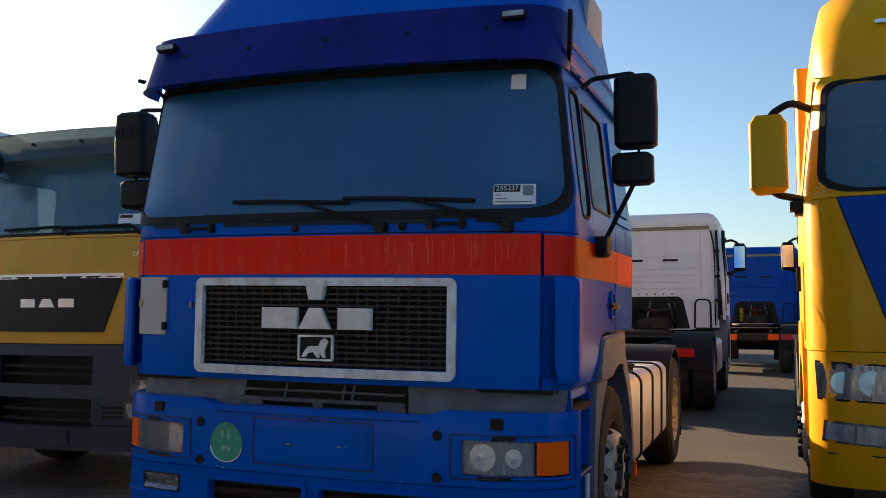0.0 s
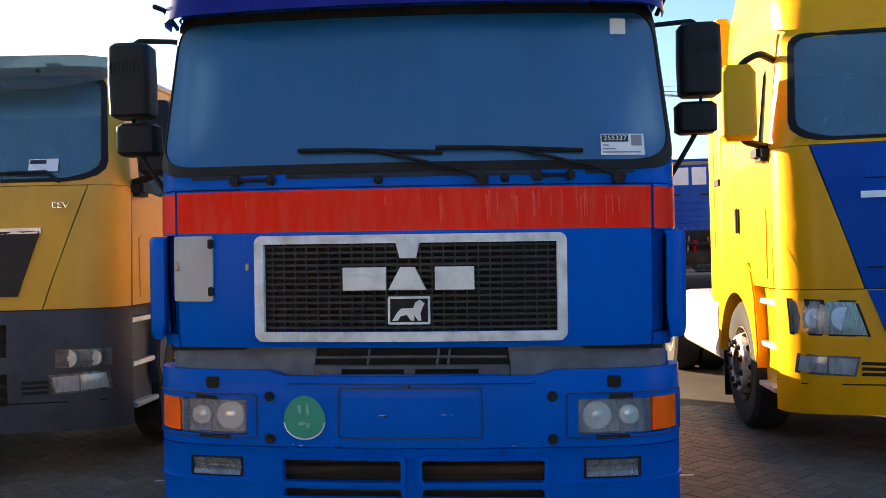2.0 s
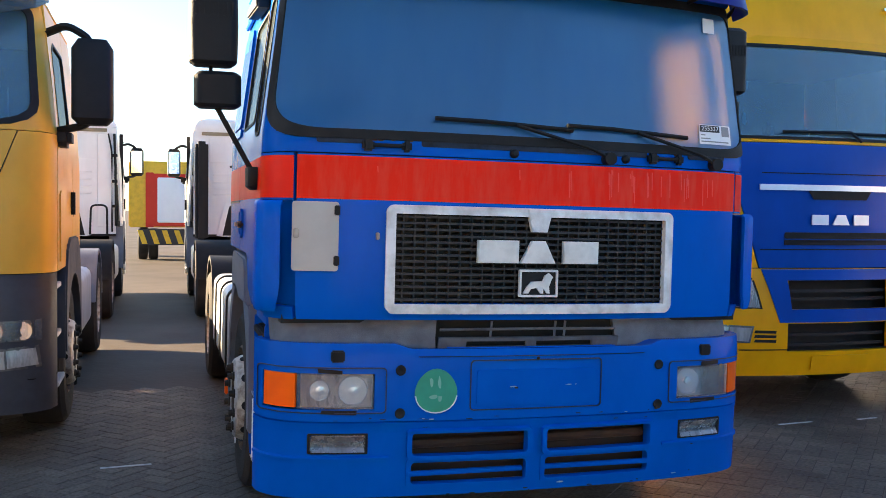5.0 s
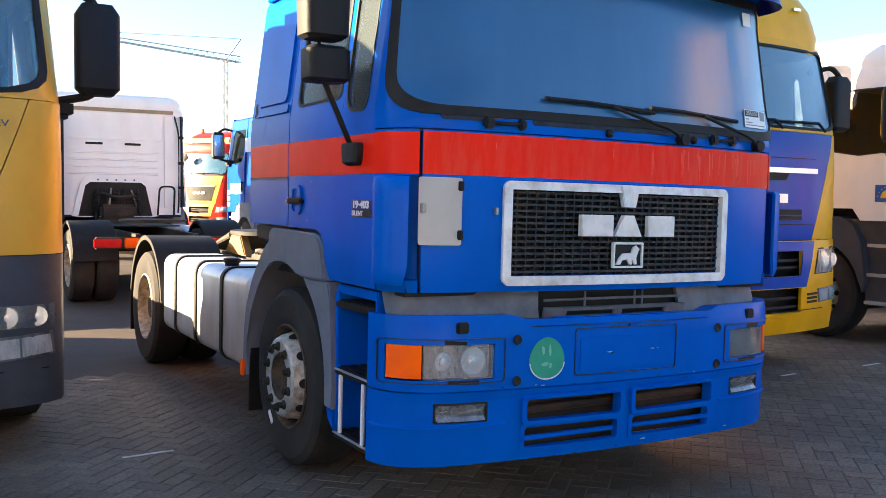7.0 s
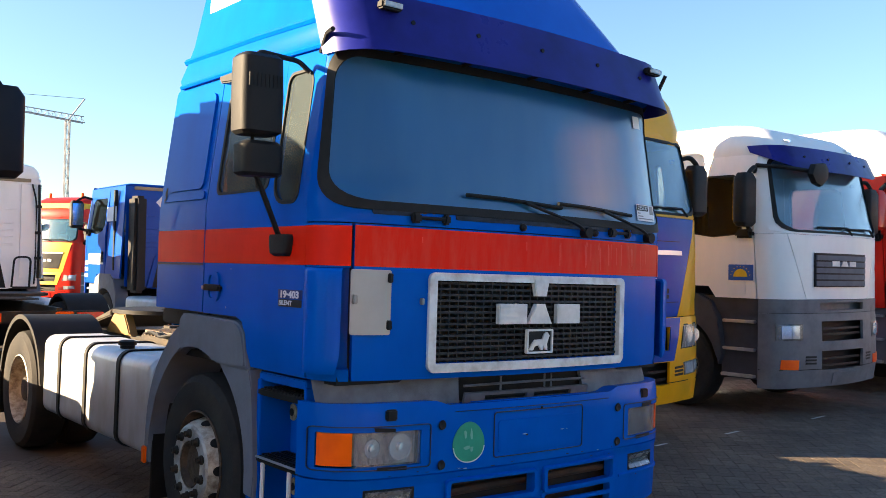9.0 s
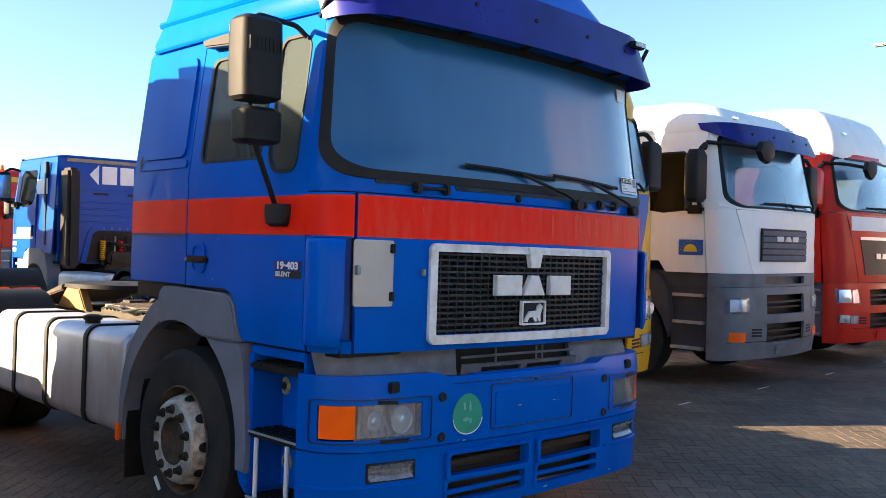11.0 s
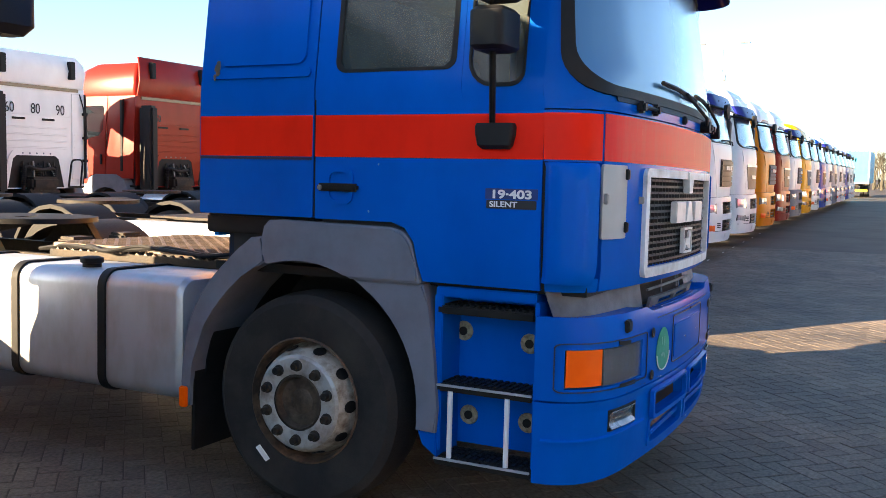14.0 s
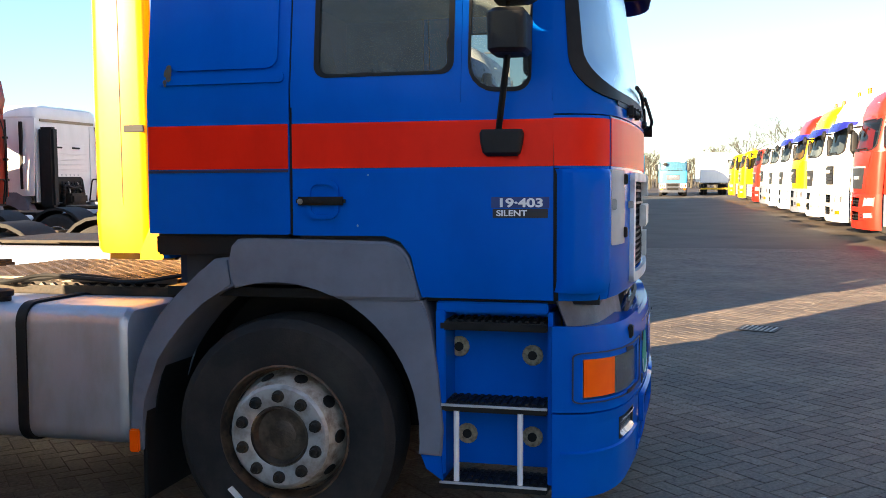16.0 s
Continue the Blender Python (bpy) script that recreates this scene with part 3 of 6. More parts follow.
# doors and sides
for sg in (-1, 1):
    fs = flank(sg)
    door = part("door", sheet([(.277, 1.11), (.277, 1.895), (1.366, 1.895), (1.366, 1.362), (.965, 1.362), (.9, 1.34), (.855, 1.28), (.815, 1.112)], fs, 0.03, 4, .06), BLUE, blue)
    part("stripe", sheet(rrect(.276, 1.366, 1.641, 1.826, .003, 2), proud(fs, 0.003), 0.004, 2, .2), RED, door, "red painted stripe")
    wa, wb = dense(rrect(.685, 1.262, 2.018, 2.575, .05, 5), .08), dense(rrect(.368, .615, 1.942, 2.60, (.06, .11, .05, .09), 5), .08)
    part("window_frame", ring(outward(wa, .647, 1.372, 1.895, 2.70), wa, fs, 0.03, 2), BLUE, door)
    part("window_frame", ring(outward(wb, .283, .645, 1.895, 2.70), wb, fs, 0.03, 2), BLUE, door)
    for w in (wa, wb):
        cy, cz = sum(p[0] for p in w) / len(w), sum(p[1] for p in w) / len(w)
        small = [(cy + (y - cy) * .95, cz + (z - cz) * .97) for y, z in w]
        big = [(cy + (y - cy) * 1.03, cz + (z - cz) * 1.02) for y, z in w]
        part("window_seal", ring(big, small, proud(fs, .004), 0.012, 1), BLACK, door)
        g = part("window_pane", sheet(small, proud(fs, -.006), 0.0, 3, .1), MISTGLASS if sg < 0 else SIDEGLASS, door, "misted side window")
    for y0, y1, z0 in ((.256, .282, 1.115), (1.362, 1.386, 1.37)):
        part("door_seal", sheet(rrect(y0, y1, z0, 2.69, .004, 2), proud(fs, -.008), .004, 2, .2), BLACK, door)
    dh = part("handle_recess", sheet(rrect(1.175, 1.285, 1.45, 1.585, .03), proud(fs, .003), 0.004, 2, .05), BLUE, door)
    part("recess_rim", ring(rrect(1.160, 1.300, 1.432, 1.592, .04, 6), rrect(1.178, 1.282, 1.450, 1.574, .03, 6), proud(fs, .014), .012, 1), BLUE, dh)
    part("door_handle", box(bmesh.new(), *sorted((sg * 1.231, sg * 1.259)), 1.13, 1.345, 1.488, 1.524, .01), BLACK, door)
    part("lock", lathe(bmesh.new(), [(.012, sg * 1.259), (.012, sg * 1.263)], 10, "x", (0, 1.322, 1.504)), STEEL, door)
    side = part("cab_side", sheet(rrect(1.38, 2.035, 1.365, 2.70, (.01, .01, .03, .01), 3), fs, 0.03, 4, .08), BLUE, blue)
    part("stripe", sheet(rrect(1.384, 2.03, 1.641, 1.827, .003, 2), proud(fs, 0.003), 0.004, 2, .2), RED, side, "red painted stripe")
    part("side_moulding", sheet(rrect(1.43, 1.93, 2.06, 2.62, .05, 5), proud(fs, .014), 0.016, 3, .1), BLUE, side)
    part("belt_seam", sheet([(1.384, 1.626), (2.032, 1.626), (2.032, 1.637), (1.384, 1.637)], proud(fs, .004), .004, 2, .2), surface("seam", (.004, .012, .05)), side)
    part("side_ledge", sheet(rrect(1.40, 1.98, 2.0, 2.045, .02, 3), proud(fs, .012), 0.014, 2, .1), BLUE, side)
    part("cab_skirt", box(bmesh.new(), *sorted((sg * 1.19, sg * 1.05)), 1.39, 2.03, 1.27, 1.362, .01), DARKPL, blue)
    part("drip_rail", tube(bmesh.new(), [(sg * (cab_w(2.71) + .012), .3, 2.70), (sg * (cab_w(2.71) + .015), 1.0, 2.715), (sg * (cab_w(2.71) + .015), 1.95, 2.715)], .014, 6), BLUE, blue)
badge = part("model_badge", sheet(rrect(.297, .517, 1.438, 1.474, .003, 2), proud(flank(-1), .002), 0.003, 2, .1), INK, blue, "black and white model lettering")
mside = pose(0, 0, 0, 90, 0, -90)
part("badge_band", sheet(rrect(.292, .523, 1.477, 1.521, .003, 2), proud(flank(-1), .001), 0.002, 2, .1), surface("badge blue", (.003, .03, .16)), badge)
words("lettering", "19\u00b7403", .047, Matrix.Translation((-1.2375, .406, 1.482)) @ mside, PAPER, badge, .001, 1.42, .0016, "BOTTOM_BASELINE")
words("lettering", "SILENT", .032, Matrix.Translation((-1.2375, .44, 1.446)) @ mside, PAPER, badge, .001, 1.25, .0008, "BOTTOM_BASELINE")

for k in range(6):
    r, cy_, cz_ = .006 + .002 * k, 1.935 + random.uniform(-.014, .014), 2.0 + .013 * k
    part("rust_spot", sheet([(cy_ + r * (1 + .25 * math.sin(2 * q + k)) * math.cos(q), cz_ + 1.3 * r * math.sin(q)) for q in [j * math.pi / 7 for j in range(14)]], proud(flank(-1), .0145 + .0005 * k), 0, 1, .1), surface("rust bloom", (.09, .075, .04), (.03, .05, .10), 50, .9), blue)

# rear wall, floor, roof and high-roof moulding
part("rear_wall", B(-1.13, 1.13, 2.0, 2.03, 1.25, 2.715), BLUE, blue)
part("bunk_curtain", B(-1.1, 1.1, 1.93, 1.96, 1.14, 2.69), surface("dark blue bunk curtain", (.010, .022, .05), (.006, .013, .03), 6, .9, streak=.9), blue, "dark blue bunk curtain")
for sg in (-1, 1):
    part("side_lining", B(*sorted((sg * 1.085, sg * 1.10)), 1.40, 1.93, 1.14, 2.67), SEATM, blue)
    part("side_lining", B(*sorted((sg * 1.16, sg * 1.175)), .4, 1.36, 1.14, 1.88), SEATM, blue)
part("headlining", B(-1.1, 1.1, .2, 1.93, 2.672, 2.69), SEATM, blue)
part("cab_floor", B(-1.15, 1.15, .1, 2.0, 1.09, 1.13), DARKPL, blue)
part("dashboard", prism(bmesh.new(), [(.12, 1.13), (.12, 1.86), (.42, 1.9), (.55, 1.75), (.5, 1.13)], "x", -1.12, 1.12, .03), SEATM, blue)
for sx in (-.6, .6):
    seat = part("seat", B(sx - .25, sx + .25, .95, 1.45, 1.45, 1.6, .05), SEATM, blue)
    part("backrest", prism(bmesh.new(), [(1.35, 1.55), (1.5, 1.55), (1.62, 2.3), (1.5, 2.32)], "x", sx - .24, sx + .24, .04), SEATM, seat)
part("steering_wheel", tube(bmesh.new(), [(-.6 * -1 + .21 * math.cos(a), .62 + .06 * math.sin(a), 1.9 + .2 * math.sin(a)) for a in [i * math.pi / 10 for i in range(21)]], .015, 6), BLACK, blue)


def roof_loop(w, y0, y1, z, r):
    return [(x, y, z) for x, y in rrect(-w, w, y0, y1, (r, r, .08, .08), 6)]


roof = part("roof", loft([roof_loop(1.14, .09, 2.034, 2.695, .2), roof_loop(1.155, .06, 2.036, 2.76, .2), roof_loop(1.15, .09, 1.97, 2.83, .22), roof_loop(1.12, .20, 1.93, 2.96, .26), roof_loop(1.075, .38, 1.92, 3.2, .3), roof_loop(1.03, .58, 1.91, 3.45, .32), roof_loop(.97, .82, 1.90, 3.68, .3), roof_loop(.86, 1.05, 1.85, 3.8, .25)]), BLUE, blue)
for sg in (-1, 1):
    part("roof_crease", tube(bmesh.new(), [(sg * 1.145, .3, 2.84), (sg * 1.14, 1.0, 2.86), (sg * 1.135, 1.93, 2.87)], .02, 6), BLUE, roof)
    part("roof_window", prism(bmesh.new(), [(1.2, 3.1), (1.75, 3.1), (1.73, 3.4), (1.3, 3.4)], "x", *sorted((sg * .9, sg * 1.085)), .01), GREYHATCH, roof, "grey side plate")


# sun visor over the windscreen
def visor_fn(w, y0, z0, z1, lean):
    return lambda u, z: (lambda p: (p[0], p[1] + y0 + lean * (z - z0), z + .02 * (1 - (p[0] / w) ** 2)))(plan(u, w, .33, 0.0, w - .22, .04))


vf = visor_fn(1.19, -.07, 2.66, 2.92, .42)
vis = part("sun_visor", grid([-1, 1], [2.637, 2.70, 2.84, 2.93], (), vf, 0.006, .04), VISOR, blue, "glossy violet-blue plastic sun visor")
for x in (-.85, -.45, 0.0, .45, .85):
    p, q = Vector(vf(x / .98 * .8, 2.68)), Vector(proud(fx, 0.0)(x, 2.66))
    part("visor_bracket", tube(bmesh.new(), [p + Vector((0, .012, -.005)), q + Vector((0, 0, .02))], .011, 6), BLACK, vis)
    part("visor_bolt", lathe(bmesh.new(), [(.012, -.008), (.01, .004)], 8, "y", tuple(Vector(vf(x / .98 * .8, 2.80)))), BLACK, vis)
for sg in (-1, 1):
    p = Vector(vf(sg * .8, 2.86))
    ml = part("marker_lamp", B(p.x - .06, p.x + .06, p.y - .05, p.y + .0, p.z - .02, p.z + .02, .008), BLACK, vis)
    part("lamp_lens", B(p.x - .05, p.x + .055, p.y - .056, p.y - .048, p.z - .012, p.z + .014, .003), LENS, ml)
    part("aerial" if sg > 0 else "clearance_lamp", tube(bmesh.new(), [(sg * 1.17, .3, 2.66), (sg * 1.2, .2, 2.73), (sg * 1.22, .12, 2.9 if sg > 0 else 2.73)], .012, 6), BLACK, blue)

# valance between cab and bumper
VALD = surface("sooty grey plastic", (.11, .115, .125), (.05, .05, .055), 9, .6)
for sg in (-1, 1):
    part("valance", grid([sg * s_of(.455), sg * s_of(.9), sg * .955], [.955, 1.02, 1.075, 1.108], (), lambda u, z: cab_front(u * (1 - .25 * max(0, z - 1.02)), z)[:1] + (cab_front(u, z)[1] + .012 + .45 * (z - .955), z), 0.02, .02), VALANCE, blue, "weathered grey plastic valance")
part("valance_dark", B(-.5, .5, .09, .13, .94, 1.12), BLACK, blue)
nh_ = part("number_holder", grid([s_of(-.45), s_of(-.32), s_of(-.03), s_of(.02), s_of(.31), s_of(.45)], [.955, .985, 1.012, 1.028], {(1, 1), (3, 1)}, proud(cab_front, -.012), .015, .05), VALD, blue, "sooty grey slotted number holder")
part("holder_rail", tube(bmesh.new(), [(-.44, .03, 1.062), (0, .015, 1.066), (.44, .03, 1.062)], .007, 6), VALD, nh_)
for a in (-.2, .12, .17):
    part("holder_stay", tube(bmesh.new(), [(a, .02, 1.03), (a + .01, .03, 1.10)], .006, 5), VALANCE, nh_)

# bumper
fb = lambda x, z: bumper_front(s_of(x, 1.245, .85), z)
sb = lambda x: s_of(x, 1.245, .85)
HL0, HL1 = sb(.752), 0.949
dip = lambda u: .024 * max(0.0, min((.66 - abs(bumper_front(u, 1.0)[0])) / .07, 1.0))
bump_up = lambda u, z: bumper_front(u, z - dip(u) * max(0.0, (z - .955) / .055))
bm_up = part("bumper_upper", grid([-.999, -HL1, -HL0, HL0, HL1, .999], [.669, .719, .880, .955, .99, 1.01], {(1, 1), (3, 1)}, bump_up, 0.03, .02), BLUE, blue)
shelf = lambda u, v: (lambda p: (p[0] * (1 - .05 * v), p[1] + .14 * v, p[2] - .012 * v))(bump_up(u, 1.01))
part("bumper_top", grid([-.999, .999], [0, .5, 1], (), shelf, 0.0, .03), BLUE, bm_up)
for i in range(4):
    part("tread_ridge", grid([sb(-.42), sb(.42)], [.15 + .2 * i, .25 + .2 * i], (), lambda u, v: (lambda q: (q[0], q[1], q[2] + .006))(shelf(u, v)), 0.004, .1), BLUE, bm_up)
RUST = surface("rust", (.16, .06, .02), (.05, .025, .015), 30, .9)
for i in range(26):
    x, z = random.uniform(-1.0, 1.0), random.uniform(1.905, 1.93)
    r = random.uniform(.004, .016)
    part("rust_spot", sheet([(x + r * random.uniform(.6, 1.6) * math.cos(a), z + r * .5 * math.sin(a)) for a in [k * math.pi / 4 for k in range(8)]], proud(fx, .0022), .001, 1, .1), RUST, fp)
lows = [-.999, sb(-1.036), sb(-.775), sb(-.585), sb(-.036), sb(.05), sb(.603), sb(.775), sb(1.036), .999]
bm_lo = part("bumper_lower", grid(lows, [.325, .376, .482, .508, .522, .614, .622, .661], {(3, 3), (3, 4), (3, 5), (5, 3), (5, 4), (5, 5), (3, 1), (5, 1), (1, 4), (7, 4)}, bumper_front, 0.04, .02), BLUE, blue)
for sg in (-1, 1):
    part("lower_ledge", grid([sg * sb(.68), sg * .985], [.497, .507, .513], (), lambda u, z: proud(bumper_front, .010 if z < .51 else .0)(u, z), .006, .02), BLUE, bm_lo)
    for z0, z1 in ((.506, .622), (.374, .484)):
        xa, xb = (.05, .603) if sg > 0 else (.036, .585)
        part("intake_frame", ring(evenly([(sg * a, b) for a, b in rrect(xa - .018, xb + .018, z0 - .012, z1 + .012, .02, 3)], 4), evenly([(sg * a, b) for a, b in rrect(xa + .004, xb - .004, z0 + .006, z1 - .006, .018, 3)], 4), proud(fb, .006), .02, 2), BLUE, bm_lo)
part("intake_pipe", tube(bmesh.new(), [(-.6, .03, .545), (.6, .03, .555)], .022, 8), surface("rusty dark steel", (.02, .014, .010), (.07, .035, .018), 5, .8), bm_lo)
part("bumper_inside", B(-.95, .95, .06, .1, .36, .98), surface("sooty steel", (.014, .010, .008), (.04, .02, .01), 5, .8), blue)
for sg in (-1, 1):
    part("intake_bar", B(sg * .325 - .275, sg * .325 + .275, -.052, -.03, .418, .440, .004), BLUE, bm_lo)
    cut = lambda a, b: [sg * a, sg * b]
    hl = part("headlamp", grid(cut(HL0 + .004, sb(1.085)), [.724, .875], (), proud(bumper_front, -.006), 0.003, .02), glass("headlamp cover", (.9, .92, .94), .10, .10, .9, (.72, .75, .78)), blue, "cloudy clear headlamp")
    hl.visible_shadow = False
    part("headlamp_bowl", grid(cut(HL0 + .002, sb(1.087)), [.720, .879], (), proud(bumper_front, -.06), 0.004, .02), LAMPIN, hl)
    for x, r in ((.84, .068), (.985, .046)):
        c = bumper_front(sg * sb(x), .800)
        part("reflector", lathe(bmesh.new(), [(r, .004), (r * .97, .0), (r * .8, .012), (r * .4, .028), (.024, .03), (.022, -.012), (.003, -.016)], 24, "y", (c[0], c[1] + .034, .800)), REFL, hl)
    for x0, x1, z0, z1 in ((.885, 1.0, .878, .902), (.82, .98, .698, .72)):
        part("black_tape", sheet([(sg * (x0 + random.uniform(0, .015)), z0), (sg * (x0 + .01), z1 - random.uniform(0, .008)), (sg * x1, z1), (sg * (x1 + random.uniform(-.03, .01)), z0 + random.uniform(0, .006))], proud(fb, .004), .002, 2, .02), BLACK, bm_up)
    part("indicator", grid(cut(sb(1.094), HL1 - .003), [.728, .878], (), proud(bumper_front, -.004), 0.02, .01), INDIC, blue, "orange indicator lens")
    part("lamp_panel", ring(evenly([(sg * u, z) for u, z in rrect(sb(.700), .968, .704, .908, .018, 4)], 6), evenly([(sg * u, z) for u, z in rrect(sb(.705), .9655, .709, .903, .016, 4)], 6), proud(bumper_front, .006), .004, 1), surface("seam", (.004, .012, .05)), bm_up)
    fg = part("fog_lamp", grid(cut(sb(.785), sb(1.026)), [.528, .608], (), proud(bumper_front, -.004), 0.004, .03), hl.data.materials[0], blue, "rectangular fog lamp")
    part("fog_reflector", grid(cut(sb(.79), sb(.895)) + [sg * sb(1.021)], [.531, .568, .605], (), lambda u, z: (lambda p: (p[0], p[1] + .02 + .03 * abs(z - .568) / .037 * -1 + .03 * abs(u - sg * sb(.895)) , p[2]))(bumper_front(u, z)), .002, .02), LAMPIN, fg)
    part("fog_bezel", ring([(sg * u, z) for u, z in rrect(sb(.775), sb(1.036), .522, .614, .006, 2)], [(sg * u, z) for u, z in rrect(sb(.785), sb(1.026), .529, .607, .006, 2)], proud(bumper_front, .002), .02, 1), BLACK, fg)
    part("rubber_pad", B(sg * .915 - .03, sg * .915 + .03, fb(.915, .96)[1] - .015, fb(.915, .96)[1] + .01, .93, .982, .006), BLACK, bm_up)
    for z in (.895, .704):
        c = fb(sg * .64, z)
        part("plug", lathe(bmesh.new(), [(.024, -.006), (.02, -.012), (.004, -.008)], 14, "y", (c[0], c[1], z)), DARKPL, bm_up)
part("flap_seam", ring(evenly(rrect(-.322, .328, .709, .937, .018, 4), 6), evenly(rrect(-.317, .323, .714, .932, .016, 4), 6), proud(fb, .005), .004, 1), surface("seam", (.004, .012, .05)), bm_up)
part("flap_panel", sheet(rrect(-.29, .296, .732, .892, .012, 4), proud(fb, .005), .006, 3, .06), BLUE, bm_up)
part("top_seam", sheet([(-.56, .9505), (.56, .9505), (.56, .9545), (-.56, .9545)], proud(fb, .003), .003, 2, .05), surface("seam", (.004, .012, .05)), bm_up)
part("flap_lock", lathe(bmesh.new(), [(.008, -.01), (.006, -.014)], 8, "y", (0, fb(0, .942)[1], .942)), BLACK, bm_up)
gs = [(-.478 + .0965 * math.cos(a) * (1.0 - .12 * math.sin(a)), .801 + .1 * math.sin(a)) for a in [i * math.pi / 14 for i in range(28)]]
gst = part("round_sticker", sheet(gs, proud(fb, .004), .002, 2, .03), GREEN, bm_up, "peeling green round sticker")
part("sticker_rim", tube(bmesh.new(), [proud(fb, .006)(-.478 + (u + .478) * .975, .801 + (v - .801) * .975) for u, v in gs[15:28]], .003, 4), PAPER, gst)
for mx_, mz_, mw_, mh_ in ((-.50, .84, .012, .02), (-.465, .835, .008, .03), (-.49, .775, .022, .012), (-.46, .765, .012, .016)):
    part("sticker_mark", sheet([(mx_ + mw_ * random.uniform(.6, 1.2) * math.cos(q), mz_ + mh_ * random.uniform(.6, 1.2) * math.sin(q)) for q in [j * math.pi / 4 for j in range(8)]], proud(fb, .0062), .0006, 1, .1), surface("faded green print", (.16, .42, .33)), gst)

FILLER = surface("beige filler", (.34, .29, .20), (.09, .075, .05), 40, .8, 0, .3, 80)
# entry steps, fenders, wheels, tank, chassis
for sg in (-1, 1):
    X = lambda a, b: sorted((sg * a, sg * b))
    sw = part("step_well", B(*X(1.0, 1.02), .29, .76, .38, 1.1), BLUE, blue, "blue step well with bare bolt holes")
    part("well_side", B(*X(.9, 1.2), .72, .76, .38, 1.06, .004), BLUE, sw)
    part("well_side", B(*X(.9, 1.2), .28, .30, .36, 1.06, .004), BLUE, sw)
    part("well_sill", B(*X(1.0, 1.19), .3, .76, 1.05, 1.095, .006), BLUE, sw)
    for z in (1.014, .677, .354):
        stp = part("step", B(*X(1.02, 1.205), .30, .745, z - .035, z, .006), BLACK, sw, "black serrated tread")
        for i in range(14):
            for j in range(3):
                part("tread_ridge", B(*X(1.035 + .054 * j, 1.075 + .054 * j), .318 + i * .03, .333 + i * .03, z, z + .007), DARKPL, stp)
        if z < .9:
            part("step_lip", B(*X(1.2, 1.212), .30, .745, z - .012, z - .002, .002), ALU, stp)
    for y in (.674, .41):
        part("step_strut", tube(bmesh.new(), [(sg * 1.20, y, .355), (sg * 1.20, y, .646)], .012, 8), PAPER, sw, "white bar")
    for y, z in ((.70, .883), (.385, .855), (.665, .508), (.385, .508)):
        part("bolt_plate", lathe(bmesh.new(), [(.045, sg * 1.02), (.042, sg * 1.026), (.02, sg * 1.028), (.018, sg * 1.012), (.003, sg * 1.012)], 14, "x", (0, y, z)), FILLER, sw, "beige filler patch round a bolt hole")
        part("bolt_hole", lathe(bmesh.new(), [(.02, sg * 1.026), (.02, sg * 1.031), (.002, sg * 1.031)], 10, "x", (0, y, z)), BLACK, sw)
    arc = lambda r, a0, a1, n=14, cy=1.42, cz=.52: [(cy + r * math.cos(radians(a0 + (a1 - a0) * i / n)), cz + r * math.sin(radians(a0 + (a1 - a0) * i / n))) for i in range(n + 1)]
    arch = lambda a0, a1, n=14, r=.618: arc(r, a0, a1, n, 1.442, .547)
    part("fender", prism(bmesh.new(), [(.82, 1.102), (.834, 1.172), (.862, 1.274), (.882, 1.302), (.91, 1.325), (.963, 1.340), (1.544, 1.349), (1.615, 1.345), (1.645, 1.315), (1.660, 1.25), (1.650, 1.19)] + arch(72, 116.5), "x", *X(1.02, 1.248), .012), GREYPL, blue, "dull grey plastic fender")
    part("fender_front", prism(bmesh.new(), arch(116.5, 188, 12) + [(.735, .458), (.727, .567), (.748, .80), (.779, 1.0), (.81, 1.098)], "x", *X(1.0, 1.226), .008), GREYPL, blue)
    part("fender_tip", prism(bmesh.new(), [(.737, .456), (.822, .456), (.80, .40), (.729, .352)], "x", *X(1.0, 1.215), .004), BLUE, blue)
    part("mudguard", prism(bmesh.new(), [(1.667, 1.266), (1.735, 1.258), (1.80, 1.205), (1.869, 1.142), (1.94, 1.075), (2.005, 1.002), (2.06, .915), (2.102, .826), (2.128, .735), (2.142, .637), (2.150, .52), (2.153, .40), (2.10, .40), (2.096, .513), (2.085, .62), (2.058, .72), (2.015, .81), (1.958, .893), (1.88, .985), (1.79, 1.066), (1.72, 1.11), (1.648, 1.144)], "x", *X(.86, 1.226), .010), GREYPL, blue)
    part("arch_wall", B(*X(.56, .60), .84, 2.12, .42, 1.25), BLACK, blue)
    part("mud_flap", B(*X(.62, 1.2), 2.09, 2.11, .17, .62, .004), BLACK, blue)
    part("arch_liner", prism(bmesh.new(), arc(.70, 2, 172, 20, 1.42, .52) + arc(.665, 172, 2, 20, 1.42, .52), "x", *X(.58, 1.12)), BLACK, blue)
    part("side_marker", B(*X(1.224, 1.246), 2.105, 2.152, .395, .498, .006), INDIC, blue)
    low = .014 + sg * .0157
    wheel(blue, sg, sg * 1.06, 1.436, .508, True, False, low)
    wheel(blue, sg, sg * 1.06, 5.1, .508, False, True, low)
    part("rear_mudguard", prism(bmesh.new(), arc(.64, 172, 8, 18, 5.1, .515) + arc(.60, 8, 172, 18, 5.1, .515), "x", *X(.62, 1.2), .006), BLACK, blue)
    part("rear_flap", B(*X(.66, 1.2), 5.70, 5.72, .22, .62, .004), BLACK, blue)
    part("chassis_rail", prism(bmesh.new(), [(1.0, .72), (6.0, .72), (6.0, .93), (5.6, 1.0), (1.0, 1.0)], "x", *X(.36, .43), .006), GREASE, blue)
